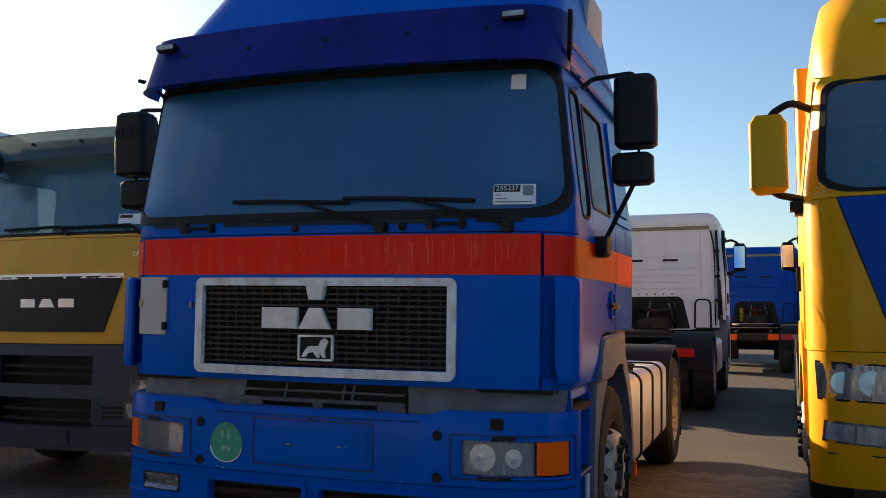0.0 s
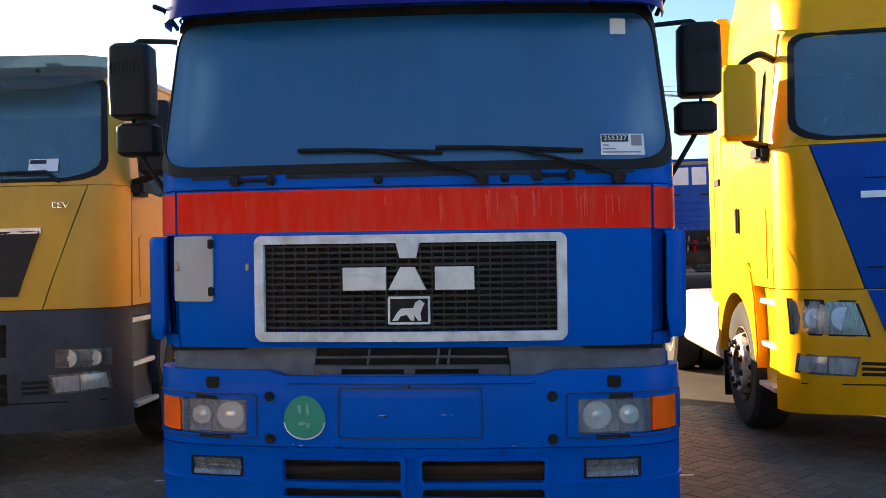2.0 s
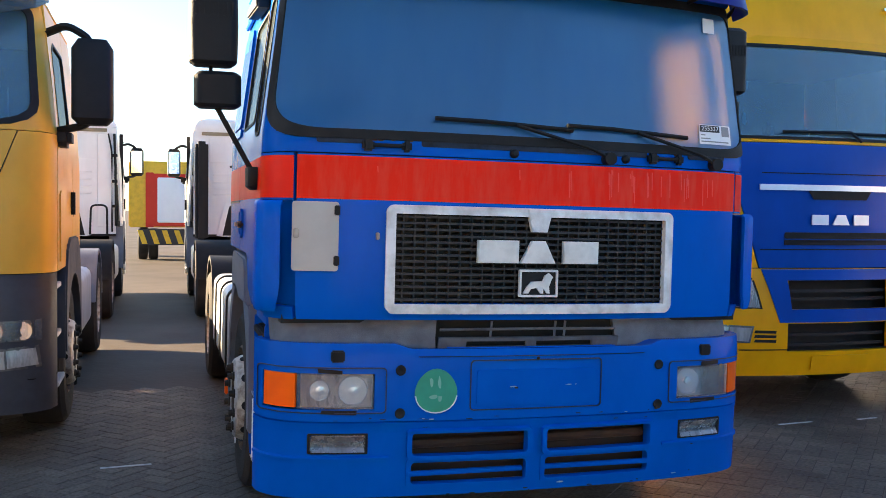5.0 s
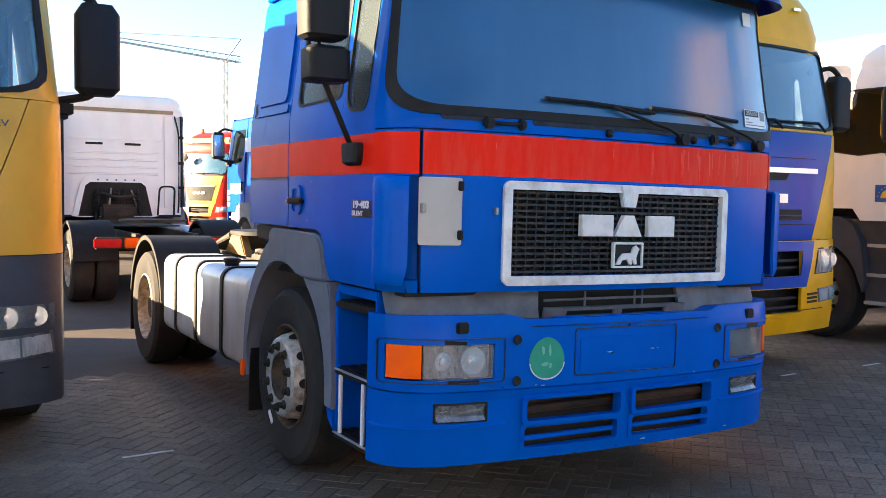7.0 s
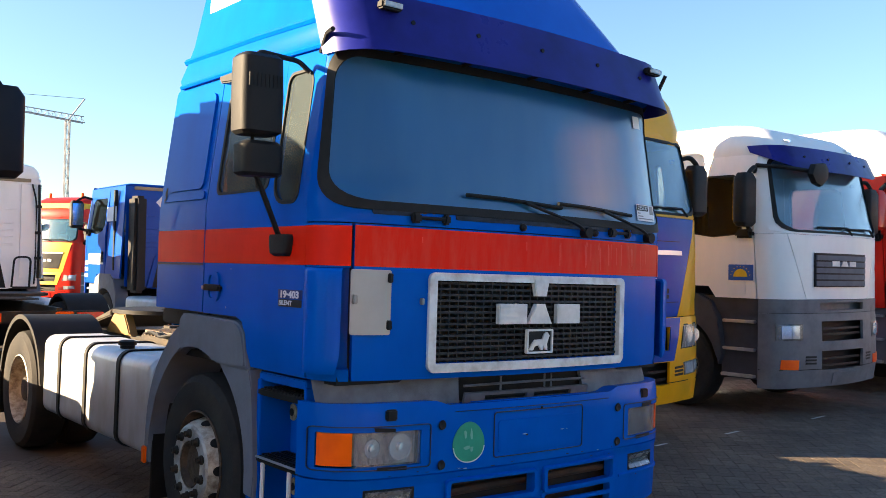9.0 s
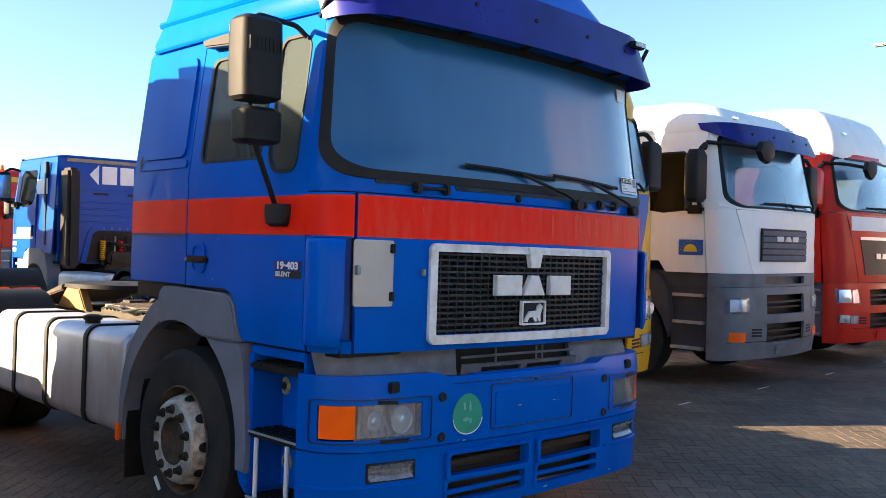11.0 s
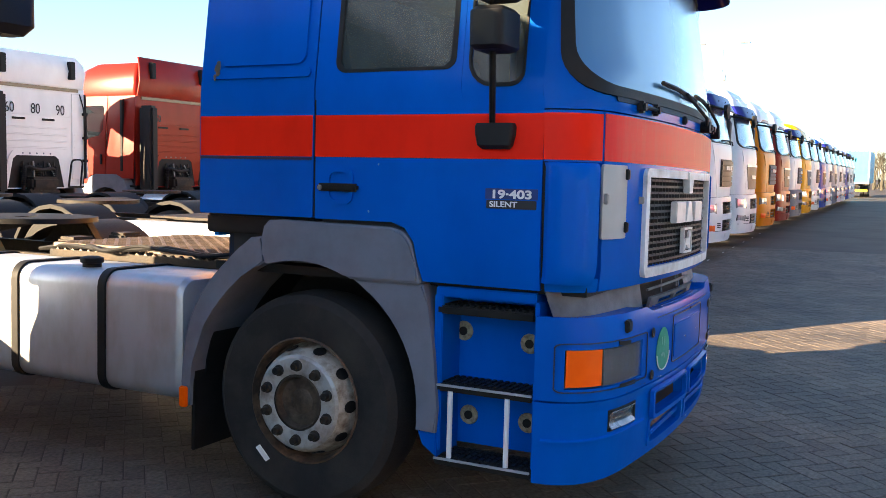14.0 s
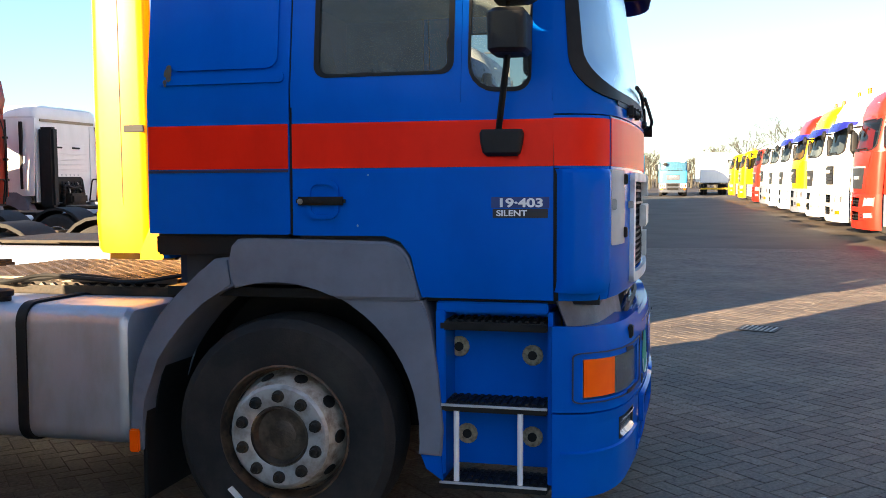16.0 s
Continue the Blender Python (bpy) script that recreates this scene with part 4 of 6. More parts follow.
    tank = part("fuel_tank", loft([[(sg * x, y, z) for x, z in rrect(.66 + d, 1.195 - d, .40 + d, 1.03 - d, .085, 5)] for y, d in ((2.185, .045), (2.19, .02), (2.21, .004), (2.23, 0), (4.38, 0), (4.40, .004), (4.42, .03))]), ALU, blue, "dull aluminium fuel tank with black straps")
    for y in (2.72, 3.38, 3.98):
        part("strap", loft([[(sg * x, yy, z) for x, z in rrect(.648, 1.207, .388, 1.042, .094, 5)] for yy in (y - .025, y + .025)]), BLACK, tank)
    cap = part("tank_cap", lathe(bmesh.new(), [(.05, 1.01), (.05, 1.05), (.062, 1.055), (.062, 1.08), (.04, 1.088), (.004, 1.088)], 18, "z", (sg * 1.06, 2.94, 0)), BLACK, tank)
    part("tank_bracket", B(*X(.45, .7), 2.7, 2.76, .36, .44, .004), BLACK, tank)
    my, mo = (.42, 0) if sg < 0 else (.72, .03)
    D = Matrix.Translation((sg * mo, my - .42, 0 if sg < 0 else .045))
    ma = part("mirror_arm", tube(bmesh.new(), bend([(sg * 1.15, .40, 2.58), (sg * 1.2, .42, 2.63), (sg * 1.42, .42, 2.645), (sg * 1.44, .42, 2.55), (sg * 1.44, .42, 2.12), (sg * 1.40, .43, 2.04), (sg * 1.25, .49, 1.78)]), .013, 8), BLACK, blue)
    mh_ = part("mirror_housing", loft([[(sg * (1.43 + x), .42 + y, z) for x, y in rrect(-.105 * k, .105 * k, -.10 * k, .06 * k, .04 * k, 4)] for z, k in ((2.245, .8), (2.26, 1), (2.42, 1.04), (2.60, 1), (2.62, .8))]), DARKPL, ma, "black ribbed mirror housing")
    part("mirror_housing", loft([[(sg * (1.41 + x), .42 + y, z) for x, y in rrect(-.105 * k, .105 * k, -.075 * k, .07 * k, .04 * k, 4)] for z, k in ((2.055, .8), (2.07, 1), (2.20, 1), (2.217, .8))]), DARKPL, ma, "black wide-angle mirror housing")
    for i in range(9):
        part("rib", B(*X(1.345 + i * .02, 1.353 + i * .02), .3145, .322, 2.46, 2.52), BLACK, mh_)
    part("mirror_foot", loft([[(sg * xx, .478 + (yy - .478) * k, z) for xx, yy in rrect(1.205, 1.272 - .02 * (k < .8), .392, .565, .02, 4)] for z, k in ((1.685, .70), (1.70, .86), (1.74, .97), (1.775, 1.0), (1.79, .92))]), DARKPL, ma)
    part("mirror_glass", B(*X(1.34, 1.52), .481, .484, 2.27, 2.59), CHROME, ma)
    ma.matrix_local = D @ ma.matrix_local
part("wind_flap", prism(bmesh.new(), [(.75, 2.60), (1.28, 2.64), (1.3, 2.68), (.8, 2.69)], "x", -1.22, -1.15, .008), DARKPL, blue)
part("tyre_chalk", prism(bmesh.new(), [(1.675, .265), (1.695, .25), (1.635, .19), (1.615, .205)], "x", -1.216, -1.208), PAPER, blue, "white chalk mark")
part("axle", B(-.9, .9, 1.376, 1.496, .42, .56, .02), GREASE, blue)
part("axle", lathe(bmesh.new(), [(.09, -.9), (.09, -.25), (.2, -.15), (.2, .15), (.09, .25), (.09, .9)], 16, "x", (0, 5.1, .515)), GREASE, blue)
part("engine_block", B(-.36, .36, .4, 2.3, .55, 1.2, .04), GREASE, blue)
part("cross_member", B(-.4, .4, 5.9, 6.0, .72, .95, .01), GREASE, blue)
deck = part("deck_plate", B(-.62, .62, 2.25, 3.75, 1.08, 1.105, .004), DECKM, blue, "steel tread plate deck")
tread = bmesh.new()
for i in range(24):
    for j in range(29):
        x, y, s = -.58 + i * .0505, 2.3 + j * .0505, 1 if (i + j) % 2 else -1
        vs = [tread.verts.new((x + a * .017 - s * b * .006, y + s * a * .017 + b * .006, z)) for z in (1.105, 1.109) for a, b in ((-1, -1), (1, -1), (1, 1), (-1, 1))]
        tread.faces.new(vs[4:])
        for q in range(4):
            tread.faces.new((vs[q], vs[(q + 1) % 4], vs[4 + (q + 1) % 4], vs[4 + q]))
tagged(part("tread_pattern", tread, DECKM, deck), kind="stuff")
for y, x in ((3.9, -.3), (4.05, .28)):
    part("air_valve", B(x - .1, x + .1, y - .08, y + .08, .98, 1.12, .02), GREASE, deck)
for k, xo in enumerate((-.12, 0, .12)):
    part("air_line", tube(bmesh.new(), [(xo + .05 * math.cos(a), 2.12 + .02 * k + .05 * math.sin(a), 1.35 + a * .012) for a in [i * .5 for i in range(56)]], .009, 5), (BLACK, TAIL, HAZARD)[k], deck, "coiled air line")
part("deck_edge", B(-.65, -.62, 2.25, 3.75, 1.02, 1.065, .004), GREASE, deck)
for i in range(22):
    part("deck_tooth", prism(bmesh.new(), [(2.28 + i * .066, 1.065), (2.31 + i * .066, 1.065), (2.295 + i * .066, 1.078)], "x", -.648, -.624), DECKM, deck)
fw = part("fifth_wheel", lathe(bmesh.new(), [(.5, 1.18), (.5, 1.215), (.46, 1.22), (.08, 1.21), (.06, 1.18)], 32, "z", (0, 4.75, 0)), BLACK, blue, "greasy black fifth wheel plate")
for sg in (-1, 1):
    part("fifth_wheel_leg", prism(bmesh.new(), [(4.45, 1.0), (5.05, 1.0), (4.85, 1.18), (4.6, 1.18)], "x", *sorted((sg * .40, sg * .48)), .01), surface("ochre primer", (.22, .12, .02)) if sg < 0 else GREASE, fw)
part("coupling_ramp", prism(bmesh.new(), [(5.1, 1.14), (5.9, .98), (5.9, 1.0), (5.1, 1.2)], "x", -.42, .42, .01), GREASE, fw)
for k, off in enumerate((0, .035, -.03)):
    part("air_hose", tube(bmesh.new(), bend([(-.60 + off, 2.2, 1.13), (-.66 + off, 2.45, 1.09), (-.62 + off, 2.8 + .1 * k, 1.12), (-.70 + off, 3.2, 1.08), (-.64 + off, 3.6 - .12 * k, 1.10), (-.55, 3.95, 1.05)]), .012, 6), BLACK, deck)

# chips, scuffs and small marks on the bumper and cab front
CHIP = surface("pale scuffed paint", (.30, .36, .45), (.16, .20, .28), 60, .7)
SOOT = surface("dark scuff", (.012, .012, .014), (.03, .022, .015), 60, .8)


def fleck(x, z, w, h, fn, mat, parent, d=.0035):
    """A small irregular mark laid on a surface."""
    part("scuff", sheet([(x + w * random.uniform(.55, 1.1) * math.cos(q), z + h * random.uniform(.55, 1.1) * math.sin(q)) for q in [j * math.pi / 4 for j in range(8)]], proud(fn, d), 0, 1, .2), mat, parent)


fleck(-.12, .815, .022, .004, fb, CHIP, bm_up, .0115)
fleck(-.105, .810, .012, .006, fb, SOOT, bm_up, .012)
fleck(.155, .818, .018, .003, fb, CHIP, bm_up, .0115)
fleck(.19, .818, .006, .003, fb, CHIP, bm_up, .0115)
for i in range(14):
    x = random.uniform(-1.0, 1.0)
    fleck(x, .672 + random.uniform(0, .012), random.uniform(.004, .02), random.uniform(.0015, .004), fb, random.choice((CHIP, SOOT)), bm_up)
for i in range(18):
    x = random.uniform(-.95, .95)
    fleck(x, random.choice((.335, .36, .495, .64)) + random.uniform(-.008, .008), random.uniform(.004, .025), random.uniform(.0015, .005), fb, random.choice((CHIP, SOOT, SOOT)), bm_lo)
for i in range(3):
    fleck(random.uniform(.45, 1.25), random.uniform(1.25, 1.62), .005, random.uniform(.004, .009), flank(-1), CHIP, blue)


# ---- other trucks ----
COVER = glass("lamp cover", (.88, .9, .92), .08, .08, .7)
def g_w(z):
    return 1.22 - 0.09 * max(0.0, min((z - 2.15) / 0.9, 1.3))


def g_front(s, z):
    x, y = plan(s, g_w(z), 0.34 + 0.12 * max(0.0, (z - 1.2) / 1.6), 0.0 + 0.24 * max(0.0, z - 2.1) + 0.10 * max(0.0, 1.3 - z), 0.9, 0.10)
    return x, y, z


def g_bump(s, z):
    x, y = plan(s, 1.22, 0.34, -0.06 + 0.18 * max(0.0, 0.55 - z) + .12 * max(0.0, z - 1.0), 0.85, 0.14)
    return x, y, z


gs_of = lambda x: s_of(x, 1.22, .9)
gb_of = lambda x: s_of(x, 1.22, .85)
edge = lambda z: .70 + .33 * (z - 1.2)
gx = lambda x, z: g_front(gs_of(x), z)
bx = lambda x, z: g_bump(gb_of(x), z)
SEAM = surface("dark seam", (0.01, 0.01, 0.012), spec=0.15)


def lozenge(k):
    """Outline of the rounded six-sided front mirror at scale k."""
    return [(a * k, b * k) for a, b in ((-.19, -.02), (-.13, .10), (.10, .13), (.18, .06), (.17, -.05), (.03, -.15), (-.10, -.12))]


def truck(x, y, yaw, side, front, bumper, label, top=3.3, visor=None, grille=None, slats=False, cab=2.2, axles=1, group="parked trucks in rows", rear=False, lowc=None, beacon=False, chassis=True, low=0.0, mirror=None, band=None, roofp=None, narrow=False, deep=False):
    """A modern tractor unit. side, front, bumper, roofp: paints; grille: its panel's material; slats: open horizontal bars; top: roof height;
    low: by how much the cab's upper part stands lower; deep: a deep bumper under a short front lid; rear: the cab's back carries its details."""
    t = thing("tractor_truck", pose(x, y, 0, 0, 0, yaw), label, "truck", group)
    near = abs(x) < 9 and yaw == 0
    small = slats or low > 0
    hz0, hz1 = (.785, .91) if low > 0 else (.88, 1.07)
    st = .1 if near else .3
    L = lambda z: z - low * max(0.0, min((z - 1.2) / .9, 1.0))
    if deep:
        L = lambda z: z if z > 2.98 or z < 1.1 else float(np.interp(z, (1.1, 1.19, 2.19, 2.98), (1.1, 1.345, 2.10, 2.98)))
    gf = lambda s, z: g_front(s, L(z)) if low == 0 else (lambda p: (p[0], p[1], L(z)))(g_front(s, z))
    gxx = lambda a, z: gf(gs_of(a), z)
    # front lid and corners
    part("front_panel", grid([-1, -.5, .5, 1], [1.19, 1.35, 1.5, 1.65, 1.8, 2.0, 2.17], (), lambda u, z: gf(u * gs_of(edge(z)), z), .03, .12), front, t)
    for sg in (-1, 1):
        part("corner_panel", grid([.02, .5, 1], [1.19, 1.5, 1.8, 2.17], (), lambda v, z: gf(sg * (gs_of(edge(z)) * (1 - v) + .998 * v), z), .03, .12), side, t)
    ge = lambda z: (.58 if slats else .55 + .16 * (z - 1.32) / .5)
    g0 = .08 if slats else 0
    if grille:
        gr = part("grille", sheet([(-ge(1.3), 1.3 + g0), (-ge(1.82), 1.82 + g0), (ge(1.82), 1.82 + g0), (ge(1.3), 1.3 + g0)], proud(gxx, .008), .012, 2, st), SEAM if slats else grille, t)
    else:
        gr = part("grille", sheet([(-.5, 1.37), (-.5, 1.41), (.5, 1.41), (.5, 1.37)], proud(gxx, .004), .008, 2, st), SEAM, t)
    if slats:
        for i in range(5):
            z = 1.40 + i * .098
            part("slat", grid([gs_of(-ge(z) + .02), gs_of(ge(z) - .02)], [z, z + .074], (), proud(gf, .034), .014, .15), grille, gr)
    if not slats:
        part("chrome_bar", grid([gs_of(-.72), gs_of(.72)], [1.80, 1.845], (), proud(gf, .02), .02, .15), TRIM, gr, "bright trim bar")
    ez = .17 if slats else 0
    for a, b in ((-.27, -.12), (-.08, .08), (.12, .27)):
        part("emblem_block", sheet([(a, 1.53 + ez), (a + (.04 if a == -.08 else 0), 1.61 + ez), (b - (.04 if a == -.08 else 0), 1.61 + ez), (b, 1.53 + ez)], proud(gxx, .040 if slats else .022), .01, 1, .3), LETTER if slats else TRIM, gr, "plain emblem block")
    if band:
        part("stripe", grid([-S_B, S_B], [1.93, 2.13], (), proud(gf, .004), .006, .1), band, t)
    # windscreen
    fu = lambda u, z: gf(u / 1.2, z)
    sc = dense(rrect(-1.07, 1.07, 2.21, 2.96, (.14, .14, .08, .08), 4), st * 2)
    part("windscreen_surround", ring(outward(sc, -1.198, 1.198, 2.175, 3.04), sc, fu, .03, 2), side, t)
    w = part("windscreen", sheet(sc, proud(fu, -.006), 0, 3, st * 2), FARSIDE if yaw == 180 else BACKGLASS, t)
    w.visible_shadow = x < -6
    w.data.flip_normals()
    part("gasket", ring([(u * 1.012, 2.58 + (z - 2.58) * 1.03) for u, z in sc], [(u * .985, 2.58 + (z - 2.58) * .965) for u, z in sc], proud(fu, .006), .012, 1), BLACK, t)
    for px, tx in ((.2, -.55), (.9, .12)):
        e, p, q = Vector(proud(fu, .02)(tx, 2.255)), Vector(proud(fu, .03)(px, 2.19)), Vector(proud(fu, .03)(px - .1, 2.26))
        wp = part("wiper_arm", tube(bmesh.new(), [p, q, q.lerp(e, .4)], .014, 5), BLACK, t)
        part("wiper_blade", tube(bmesh.new(), [q, e], .012, 5), BLACK, wp)
    # sides
    for sg in (-1, 1):
        fs = lambda yy, z: (sg * g_w(z), yy, L(z))
        X = lambda a, b: sorted((sg * a, sg * b))
        door = part("door", sheet([(.365, 1.19), (.41, 2.10), (1.42, 2.10), (1.43, 1.36), (1.0, 1.36), (.9, 1.19)], fs, .03, 2, st * 2), side, t)
        wl = dense([(.56, 2.16), (.62, 2.74), (.64, 2.78), (.68, 2.78), (.70, 2.74), (.70, 2.3), (.68, 2.2), (.62, 2.16)] if narrow else [(.56, 2.16), (.62, 2.74), (.72, 2.80), (1.32, 2.80), (1.36, 2.74), (1.36, 2.3), (1.25, 2.18), (.95, 2.12)], st * 2)
        part("window_frame", ring(outward(wl, .42, 1.43, 2.10, 3.0), wl, fs, .03, 1), side, door)
        p = part("window_pane", sheet(wl, proud(fs, -.006), 0, 2, st * 3), FARSIDE, door)
        p.visible_shadow = x < -6
        if near:
            part("window_seal", ring(wl, [((.63 if narrow else .96) + (a - (.63 if narrow else .96)) * .95, 2.46 + (b - 2.46) * .95) for a, b in wl], proud(fs, .004), .01, 1), BLACK, door)
            part("door_crease", sheet([(.5, 1.25), (.5, 1.75), (.56, 1.78), (.56, 1.25)], proud(fs, .008), .01, 1, .3), side, door)
        part("door_handle", box(bmesh.new(), *X(1.222, 1.25), 1.29, 1.36, L(1.58), L(1.80), .015), BLACK, door)
        part("cab_side", sheet(rrect(1.44, cab, 1.30, 3.0, .02, 2), fs, .03, 2, st * 3), side, t)
        # steps and wheel arch
        lc = lowc or GREYPL
        part("step_panel", prism(bmesh.new(), [(.36, .42), (.36, 1.18), (.9, 1.18), (.84, .8), (.86, .42)], "x", *X(1.0, 1.15), .01), lc, t)
        for z, o in ((.44, .02), (.74, 0), (1.06, 0)):
            part("step", B(*X(1.10, 1.2 + o), .40, .82, z, z + .035, .005), ALU, t)
        ac = lambda r, a0, a1, n=10, cy=1.45: [(cy + r * math.cos(radians(a0 + (a1 - a0) * i / n)), .52 + r * math.sin(radians(a0 + (a1 - a0) * i / n))) for i in range(n + 1)]
        part("fender", prism(bmesh.new(), ac(.60, 4, 176, 14) + [(.80, .7), (.86, 1.1), (.96, 1.30), (1.15, 1.38), (1.75, 1.38), (1.95, 1.28), (2.08, 1.0), (2.10, .56)], "x", *X(1.0, 1.235), .012), lc, t)
        part("arch_liner", prism(bmesh.new(), ac(.64, 10, 170) + ac(.61, 170, 10), "x", *X(.5, 1.02)), BLACK, t)
        # mirrors
        ar = part("mirror_arm", tube(bmesh.new(), bend([(sg * 1.10, .48, L(2.80)), (sg * 1.28, .36, L(2.86)), (sg * 1.42, .36, L(2.78)), (sg * 1.42, .36, L(2.24)), (sg * 1.2, .46, L(2.20))]), .026, 6), BLACK, t)
        mm = mirror or DARKPL
        if narrow and sg > 0:
            mm = DARKPL
        part("mirror_housing", loft([[(sg * (1.43 + a), .40 + b, L(z)) for a, b in rrect(-.125 * k, .125 * k, -.09 * k, .07 * k, .04 * k, 3)] for z, k in ((2.24, .7), (2.28, 1), (2.72, 1), (2.78, .7))]), mm, ar)
        part("mirror_glass", B(*X(1.33, 1.53), .475, .479, L(2.3), L(2.72)), CHROME, ar)
        part("mirror_foot", B(*X(1.16, 1.30), .40, .62, L(2.10), L(2.22), .03), BLACK, ar)
        if sg < 0 and not narrow:
            c = Vector(gxx(-.66, 2.80)) + Vector((0, -.26, 0))
            part("front_mirror", loft([[(c.x + a, c.y + b, c.z + z) for a, z in lozenge(k)] for b, k in ((-.05, .6), (-.035, .92), (.0, 1.0), (.03, .96))]), BLACK, ar)
            part("front_mirror_arm", tube(bmesh.new(), bend([(-1.17, .42, L(2.88)), (-1.10, c.y + .16, c.z + .05), (c.x, c.y + .03, c.z + .02)]), .026, 6), BLACK, ar)
        # lamps
        if not small and near:
            part("lamp_frame", sheet([(sg * .69, .868), (sg * .765, 1.112), (sg * 1.18, 1.128), (sg * 1.17, .882)], proud(bx, .0), .02, 2, st), BLACK, t)
        bz = part("headlamp", sheet([(sg * .80, hz0), (sg * .80, hz1), (sg * 1.15, hz1), (sg * 1.15, hz0)] if small else [(sg * .71, .88), (sg * .78, 1.10), (sg * 1.17, 1.115), (sg * 1.16, .895)], proud(bx, .002), .03, 2, st), BOWL if small else LAMPIN, t, "clear headlamp")
        if slats:
            ln = part("lamp_lens", sheet([(sg * .85, .905), (sg * .85, 1.045), (sg * 1.10, 1.045), (sg * 1.10, .905)], proud(bx, .010), .01, 2, st), REFL, bz)
            part("lamp_rib", sheet([(sg * .965, .91), (sg * .965, 1.04), (sg * .98, 1.04), (sg * .98, .91)], proud(bx, .014), .004, 1, st), LENS, ln)
        elif near:
            for xx, rr in ((.89, .058), (1.05, .055)) if low else ((.86, .078), (1.03, .066)):
                c = proud(bx, -.002)(sg * xx, .847 if low else .995)
                part("reflector", lathe(bmesh.new(), [(rr, -.004), (rr * .9, -.001), (rr * .55, .010), (.02, .014), (.018, -.006), (.003, -.008)], 14, "y", tuple(c)), REFL, bz)
        else:
            for a, b, z0, z1 in ((.765, .91, .905, 1.085), (.935, 1.14, .915, 1.095)):
                part("reflector", sheet([(sg * a, z0), (sg * (a + .02), z1), (sg * b, z1), (sg * b, z0)], proud(bx, .008), .006, 2, st), REFL, bz)
        if near:
            cv = part("lamp_cover", sheet([(sg * .81, hz0 + .01), (sg * .81, hz1 - .01), (sg * 1.14, hz1 - .01), (sg * 1.14, hz0 + .01)] if small else [(sg * .72, .89), (sg * .788, 1.092), (sg * 1.163, 1.107), (sg * 1.153, .903)], proud(bx, .018), .0, 2, st), COVER, bz)
            cv.visible_shadow = False
        if slats:
            fo = part("indicator", sheet([(sg * .87, .55), (sg * .86, .66), (sg * 1.10, .67), (sg * 1.11, .56)], proud(bx, .008), .02, 2, st), INDIC, t, "orange indicator")
        else:
            fo = part("fog_lamp", sheet([(sg * .785, .602), (sg * .755, .735), (sg * 1.135, .755), (sg * 1.15, .622)], proud(bx, .002), .02, 2, st), BOWL, t)
            part("fog_lens", sheet([(sg * .80, .616), (sg * .775, .722), (sg * .95, .731), (sg * .955, .624)], proud(bx, .008), .01, 2, st), LENS, fo)
            part("fog_lens", sheet([(sg * .967, .625), (sg * .962, .732), (sg * 1.115, .741), (sg * 1.13, .636)], proud(bx, .008), .01, 2, st), LENS, fo)
        for k in range(3):
            z = .605 + .036 * k
            part("fog_louvre", sheet([(sg * .58, z), (sg * .575, z + .022), (sg * .745, z + .026), (sg * .755, z + .004)], proud(bx, .004), .015, 1, st), DARKPL, t)
        wheel(t, sg, sg * 1.05, 1.45, .52, near)
        if chassis:
            part("mud_flap", B(*X(.45, 1.2), 2.06, 2.085, .16, .85, .004), BLACK, t)
            for k in range(axles):
                wheel(t, sg, sg * 1.05, 5.05 + 1.35 * k, .515, False, True)
                part("rear_mudguard", prism(bmesh.new(), [(a + 1.35 * k + 3.6, b) for a, b in ac(.63, 172, 8)] + [(a + 1.35 * k + 3.6, b) for a, b in ac(.59, 8, 172)], "x", *X(.62, 1.2), .005), GREYPL if low else BLACK, t)
            part("chassis_rail", prism(bmesh.new(), [(1.0, .74), (5.9 + 1.35 * (axles - 1), .74), (5.9 + 1.35 * (axles - 1), .98), (1.0, 1.0)], "x", *X(.36, .43)), GREASE, t)
            part("fuel_tank", loft([[(sg * a, yy, z) for a, z in rrect(.66 + d, 1.17 - d, .42 + d, 1.0 - d, .09, 3)] for yy, d in ((2.4, .04), (2.42, 0), (4.2, 0), (4.22, .04))]), ALU, t)
            part("tail_lamp", B(*X(.62, .98), 5.88 + 1.35 * (axles - 1), 5.93 + 1.35 * (axles - 1), .80, .92, .01), TAIL, t)
            part("rear_indicator", B(*X(.34, .58), 5.88 + 1.35 * (axles - 1), 5.93 + 1.35 * (axles - 1), .79, .93, .012), INDIC, t)
    # bumper
    part("bumper", grid([-.999, gb_of(-.48), gb_of(.48), .999], [.34, .53, .755, .865, 1.095, 1.185], {(1, 1), (1, 3)}, g_bump, .03, .05), bumper, t)
    if deep:
        part("bumper_cowl", grid([-.999, gb_of(-.5), gb_of(.5), .999], [1.19, 1.22, 1.31, 1.34], {(1, 1)}, lambda u, z: g_bump(u, 1.185 - (z - 1.19) * .3)[:2] + (z,), .03, .05), bumper, t)
        part("cowl_slot", B(-.7, .7, .10, .13, 1.19, 1.335), MIDGREY, t)
        for sg in (-1, 1):
            part("sill_panel", B(*sorted((sg * 1.0, sg * 1.17)), .36, 1.44, 1.17, 1.36, .01), lowc, t)
    part("bumper_inside", B(-.8, .8, .12, .2, .4, 1.17), BLACK, t)
    part("bumper_seam", grid([-.995, .995], [.545, .553], (), proud(g_bump, .002), .002, .1), SEAM, t)
